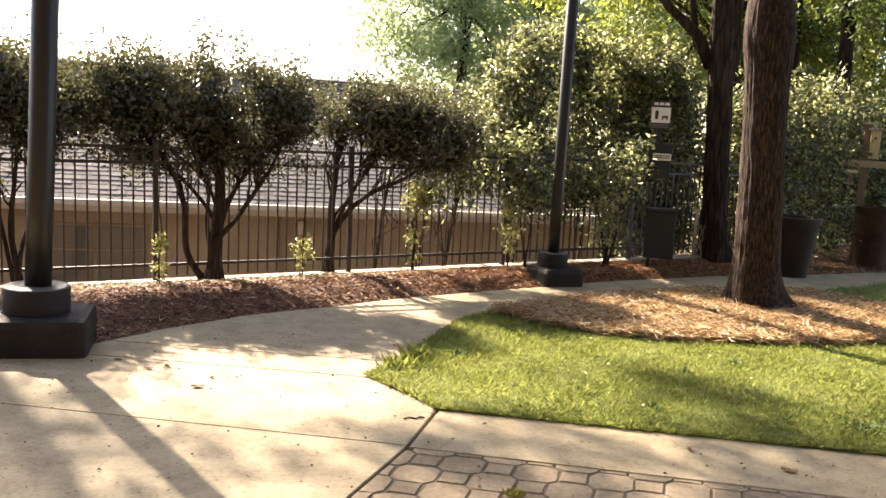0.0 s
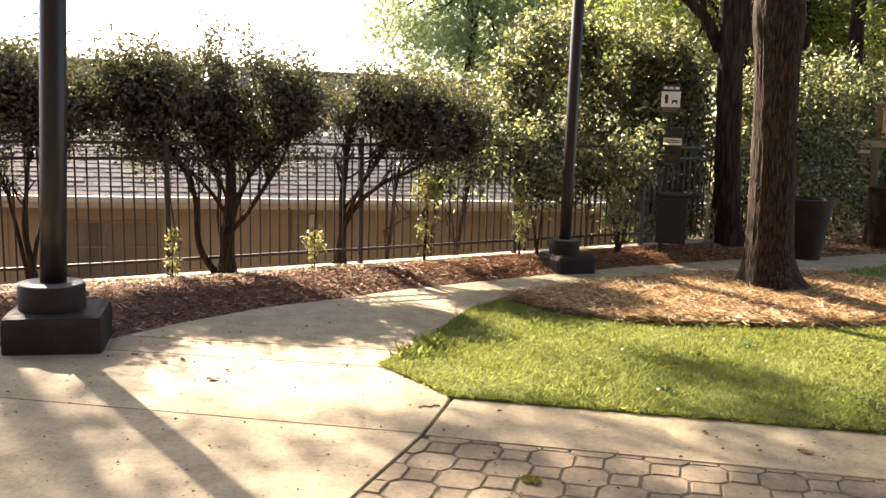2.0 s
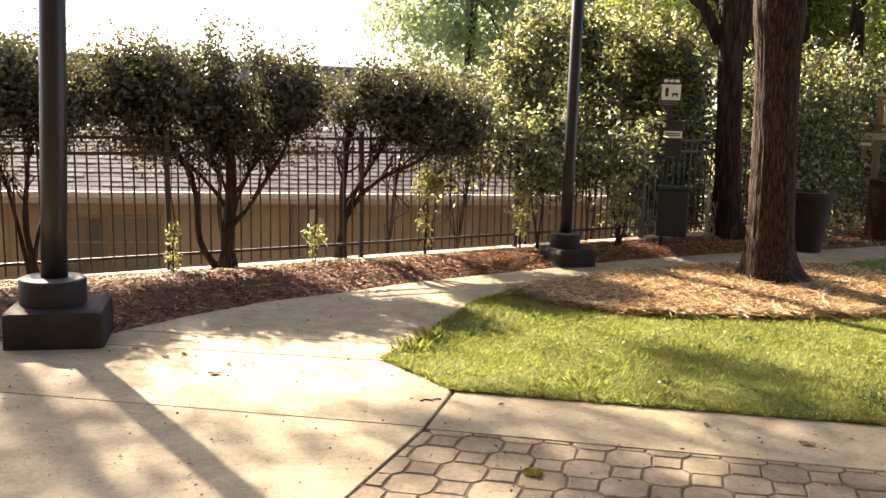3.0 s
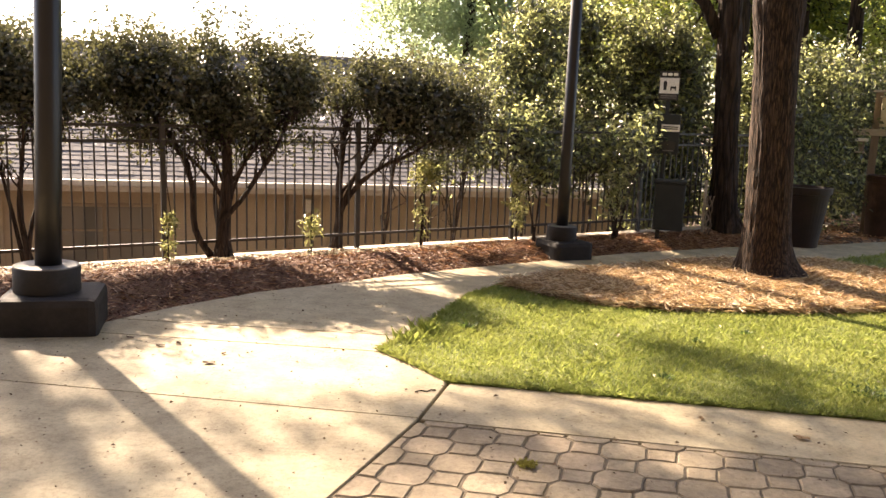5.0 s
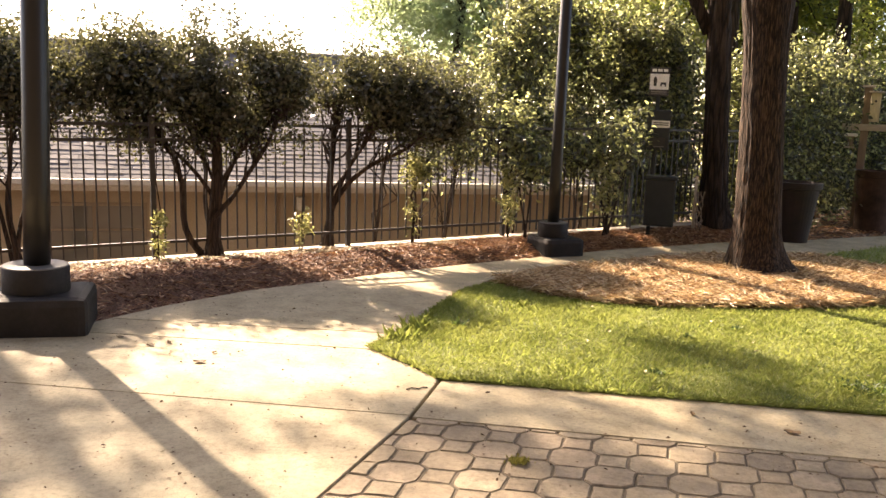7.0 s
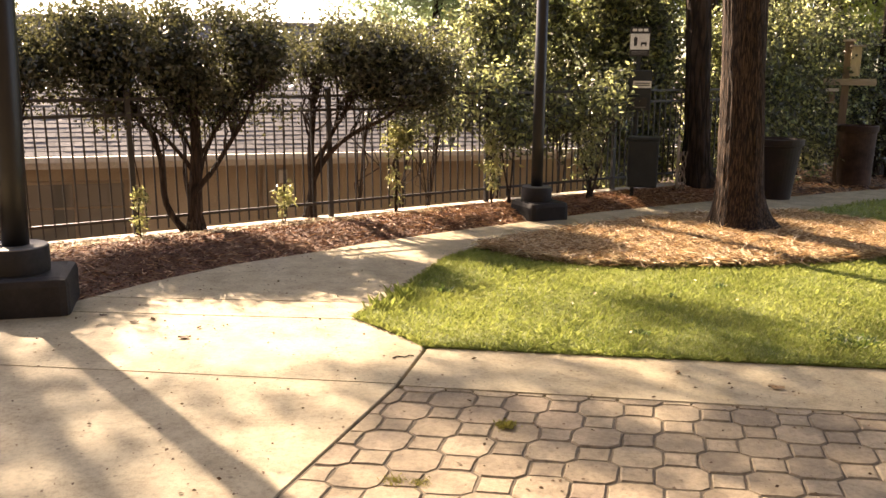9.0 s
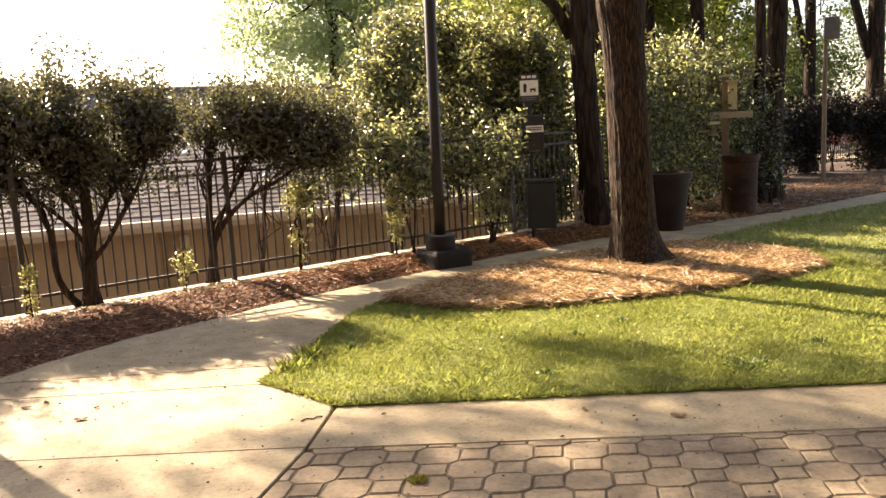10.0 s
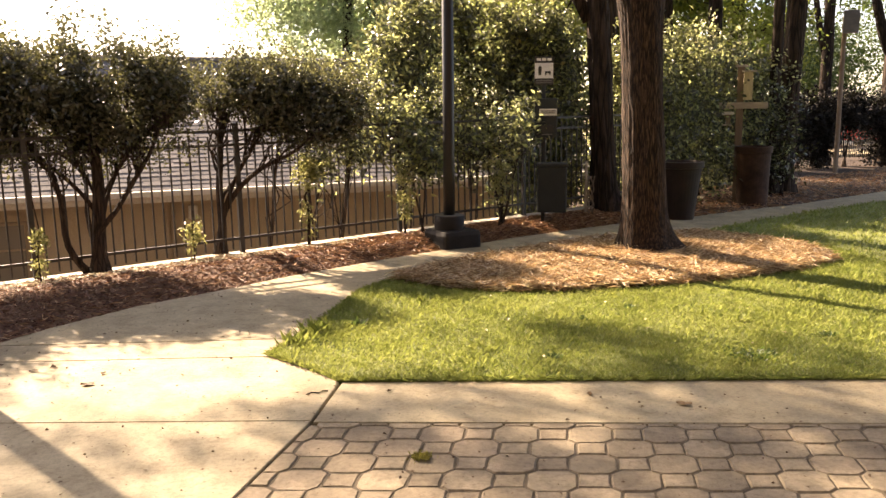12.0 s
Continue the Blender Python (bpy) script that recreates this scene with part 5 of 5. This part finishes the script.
def weed(place, r, n, leaf, material, label, seed, name="weed"):
    rng = np.random.default_rng(seed)
    ob = thing(name, place, label, "weed", "weeds")
    a, lean = rng.uniform(0, 6.28, n), rng.uniform(0.2, 1.1, n) if name == "weed" else rng.uniform(0.05, 0.45, n)
    ahead = np.stack([np.cos(a) * lean, np.sin(a) * lean, np.ones(n)], 1)
    ahead /= np.linalg.norm(ahead, axis=1, keepdims=True)
    up = np.stack([-np.cos(a), -np.sin(a), lean], 1)
    up /= np.linalg.norm(up, axis=1, keepdims=True)
    at = np.c_[rng.normal(0, r * 0.5, (n, 2)), np.zeros(n)]
    l = leaf * rng.uniform(0.6, 1.2, n)
    v, f = blades(at, ahead, up, l, l * (0.40 if name == "weed" else 0.07), 0.3)
    part("leaves", sheet("leaves", v, f, material), material, ob)


for k in range(16):
    rng = random.Random(300 + k)
    x, y = rng.uniform(0.4, 4.6), rng.uniform(4.5, 6.6)
    dry = tagged(part("fallen_leaf", Geo().add([(0, 0, 0.0), (0.022, 0.012, 0.008), (0.05, 0, 0.004), (0.022, -0.012, 0.008)], [(0, 1, 2), (0, 2, 3)]), BOX_WOOD), "small pale fallen leaf on the grass", "leaf", "fallen leaves")
    dry.matrix_world = pose(x, y, base(x, y) + 0.03, rng.uniform(-20, 20), rng.uniform(-20, 20), rng.uniform(0, 360))
weed((0.07, 5.72, 0), 0.06, 22, 0.085, LEAF_WOOD, "dark broad-leaved weed in the lawn", 1)
weed((2.58, 4.66, -0.02), 0.16, 150, 0.05, LEAF_WOOD, "dark low weed clump in the lawn", 2)
weed((0.318, 3.31, 0), 0.045, 360, 0.018, MOSS, "small green moss tuft between pavers", 3)
weed((-0.174, 2.754, 0), 0.05, 170, 0.011, MOSS, "thin streak of moss in a paver joint", 8)
weed((-0.07, 2.745, 0), 0.04, 120, 0.011, MOSS, "thin streak of moss in a paver joint", 9)
weed((-0.25, 5.56, 0), 0.11, 80, 0.115, GRASS, "tall pale grass tuft at the lawn edge", 4, "grass_tuft")
weed((0.59, 6.42, 0), 0.04, 14, 0.10, GRASS, "tall pale grass tuft in the lawn", 5, "grass_tuft")
weed((-0.36, 5.32, 0), 0.12, 80, 0.10, GRASS, "tall pale grass tuft at the lawn edge", 6, "grass_tuft")
weed((1.85, 8.15, 0.03), 0.05, 7, 0.12, STRAW, "thin dry grass tuft in the straw", 7, "grass_tuft")
for k, (x, y, dx) in enumerate([(1.20, 5.3, 0.05), (1.75, 5.7, 0.04), (2.9, 5.5, 0.05), (3.3, 5.0, 0.04), (0.9, 5.0, 0.04), (2.2, 6.0, 0.04), (3.9, 6.1, 0.05), (1.3, 4.75, 0.05)]):
    weed((x, y, 0), dx, 18, 0.045, LEAF_WOOD if k % 2 else GRASS, "small broad-leaved weed in the lawn", 20 + k)


def dry_leaf(place, size, turn, seed, material):
    rng = np.random.default_rng(seed)
    n = 7
    t = np.linspace(0, 1, n)
    half = np.sin(np.pi * t ** 0.8) * size * 0.32 + 0.002
    curl = 0.25 * size * (t - 0.5) ** 2 + 0.014
    v = np.concatenate([np.stack([t * size, half, curl + 0.004 + rng.uniform(0, 0.006, n)], 1), np.stack([t * size, 0 * t, curl], 1), np.stack([t * size, -half, curl + 0.004 + rng.uniform(0, 0.006, n)], 1)])
    f = [(r * n + i, r * n + i + 1, (r + 1) * n + i + 1, (r + 1) * n + i) for r in range(2) for i in range(n - 1)]
    ob = tagged(new("dry_leaf", sheet("dry_leaf", v, f, material)), "curled brown dry leaf lying on the paving", "leaf", "dry leaves")
    ob.matrix_world = pose(place[0], place[1], base(*place) + 0.001 - 0.012, 0, 0, turn)


for k, (x, y, s_, a) in enumerate([(-1.56, 4.55, 0.10, 10), (1.76, 3.88, 0.11, -20), (1.33, 4.06, 0.06, 80), (-1.95, 4.85, 0.07, 20), (-1.85, 4.95, 0.06, -40), (-1.5, 4.75, 0.05, 60), (0.2, 4.25, 0.04, 30), (-2.2, 5.0, 0.06, 5)]):
    dry_leaf((x, y), s_ * 0.75, a, 100 + k, DRY_LEAF if 0 < k < 3 else DEAD_LEAF)
twig = [(-0.25, 4.245), (-0.222, 4.275), (-0.182, 4.262), (-0.160, 4.298), (-0.132, 4.292)]
tagged(part("twig", Geo().tube([(x, y, base(x, y) + 0.006) for x, y in twig], [0.004] * 5, 6), STEM), "small bent twig lying on the concrete", "twig")


def build_specks():
    rng = np.random.default_rng(12)
    x, y = rng.uniform(-3, 3.4, 3800), rng.uniform(2.2, 7.4, 3800)
    path = LAWN_EDGE + BED_EDGE[::-1] + [(-7.0, -3.0), (-2.1, -3.0)]
    ok = (inside(x, y, path) | ((y < 4.2 - 0.09 * x) & (x > -0.2))) & ~inside(x, y, LAWN)
    x, y = x[ok], y[ok]
    n = len(x)
    a = rng.uniform(0, 6.28, n)
    ahead = np.stack([np.cos(a), np.sin(a), 0.15 * np.ones(n)], 1)
    up = np.tile([0, 0, 1.0], (n, 1)) + rng.normal(0, 0.4, (n, 3))
    l = 0.006 + 0.021 * rng.uniform(0, 1, n) ** 3
    v, f = blades(np.c_[x, y, base(x, y) + 0.003], ahead, up, l, l * 0.6, 0.0)
    tagged(part("litter", sheet("litter", v, f, DEAD_LEAF), DEAD_LEAF), "tiny dark bits of dry leaf on the concrete", "litter", kind="stuff")


build_specks()


# ---- pavers ----
def build_pavers():
    patio = tagged(new("paver_patio"), "brown octagon and square concrete pavers with sandy joints", "paving", kind="structure")
    p, h, s, gap = 0.1834, 0.1125, 0.0715, 0.0042
    e1, e2 = (0.9931, -0.1170), (-0.2400, -0.9400)
    o = (0.080, 3.640)
    octagon = [(h, -s), (h, s), (s, h), (-s, h), (-h, s), (-h, -s), (-s, -h), (s, -h)]
    square = [(s, -s), (s, s), (-s, s), (-s, -s)]
    rng = random.Random(3)
    rest = Geo()
    for j in range(-1, 44):
        for i in range(-14, 40):
            c = (o[0] + i * p * e1[0] + j * p * e2[0], o[1] + i * p * e1[1] + j * p * e2[1])
            shape = octagon if (i + j) % 2 == 0 else square
            k = (h - gap) / h if shape is octagon else (s - gap) / s
            tilt = rng.uniform(-1.2, 1.2)
            ca, sa = math.cos(radians(tilt)), math.sin(radians(tilt))
            worn = []
            for (a, b), (a2, b2) in zip(shape, shape[1:] + shape[:1]):
                worn.append((a + rng.uniform(-0.0045, 0.0045), b + rng.uniform(-0.0045, 0.0045)))
                if math.dist((a, b), (a2, b2)) > 0.1:
                    for f in (0.3, 0.68):
                        g = rng.uniform(0.988, 1.008)
                        worn.append(((a + (a2 - a) * f) * g + rng.uniform(-0.002, 0.002), (b + (b2 - b) * f) * g + rng.uniform(-0.002, 0.002)))
            shape = worn
            q = [(a * k * ca - b * k * sa, a * k * sa + b * k * ca) for a, b in shape]
            poly = [(c[0] + a * e1[0] - b * e2[0], c[1] + a * e1[1] - b * e2[1]) for a, b in q]
            poly = clip(poly, 0.1142, 0.9935, 3.768)
            poly = clip(poly, -0.948, 0.3177, 1.407)
            if len(poly) < 3 or abs(sum(a[0] * b[1] - a[1] * b[0] for a, b in zip(poly, poly[1:] + poly[:1]))) < 0.002:
                continue
            lift, sx, sy = rng.uniform(-0.0025, 0.0025), rng.uniform(-0.008, 0.008), rng.uniform(-0.008, 0.008)
            top = lambda x, y: base(x, y) + lift + sx * (x - c[0]) + sy * (y - c[1])
            if c[1] > 2.1 and c[0] < 3.3:
                part("paver", Geo().prism(poly, lambda x, y: base(x, y) - 0.05, top, 0.007), PAVER, patio)
            else:
                rest.prism(poly, lambda x, y: base(x, y) - 0.05, top, 0.007)
    tagged(part("paver_field", rest, PAVER_REST, patio), kind="stuff")


build_pavers()
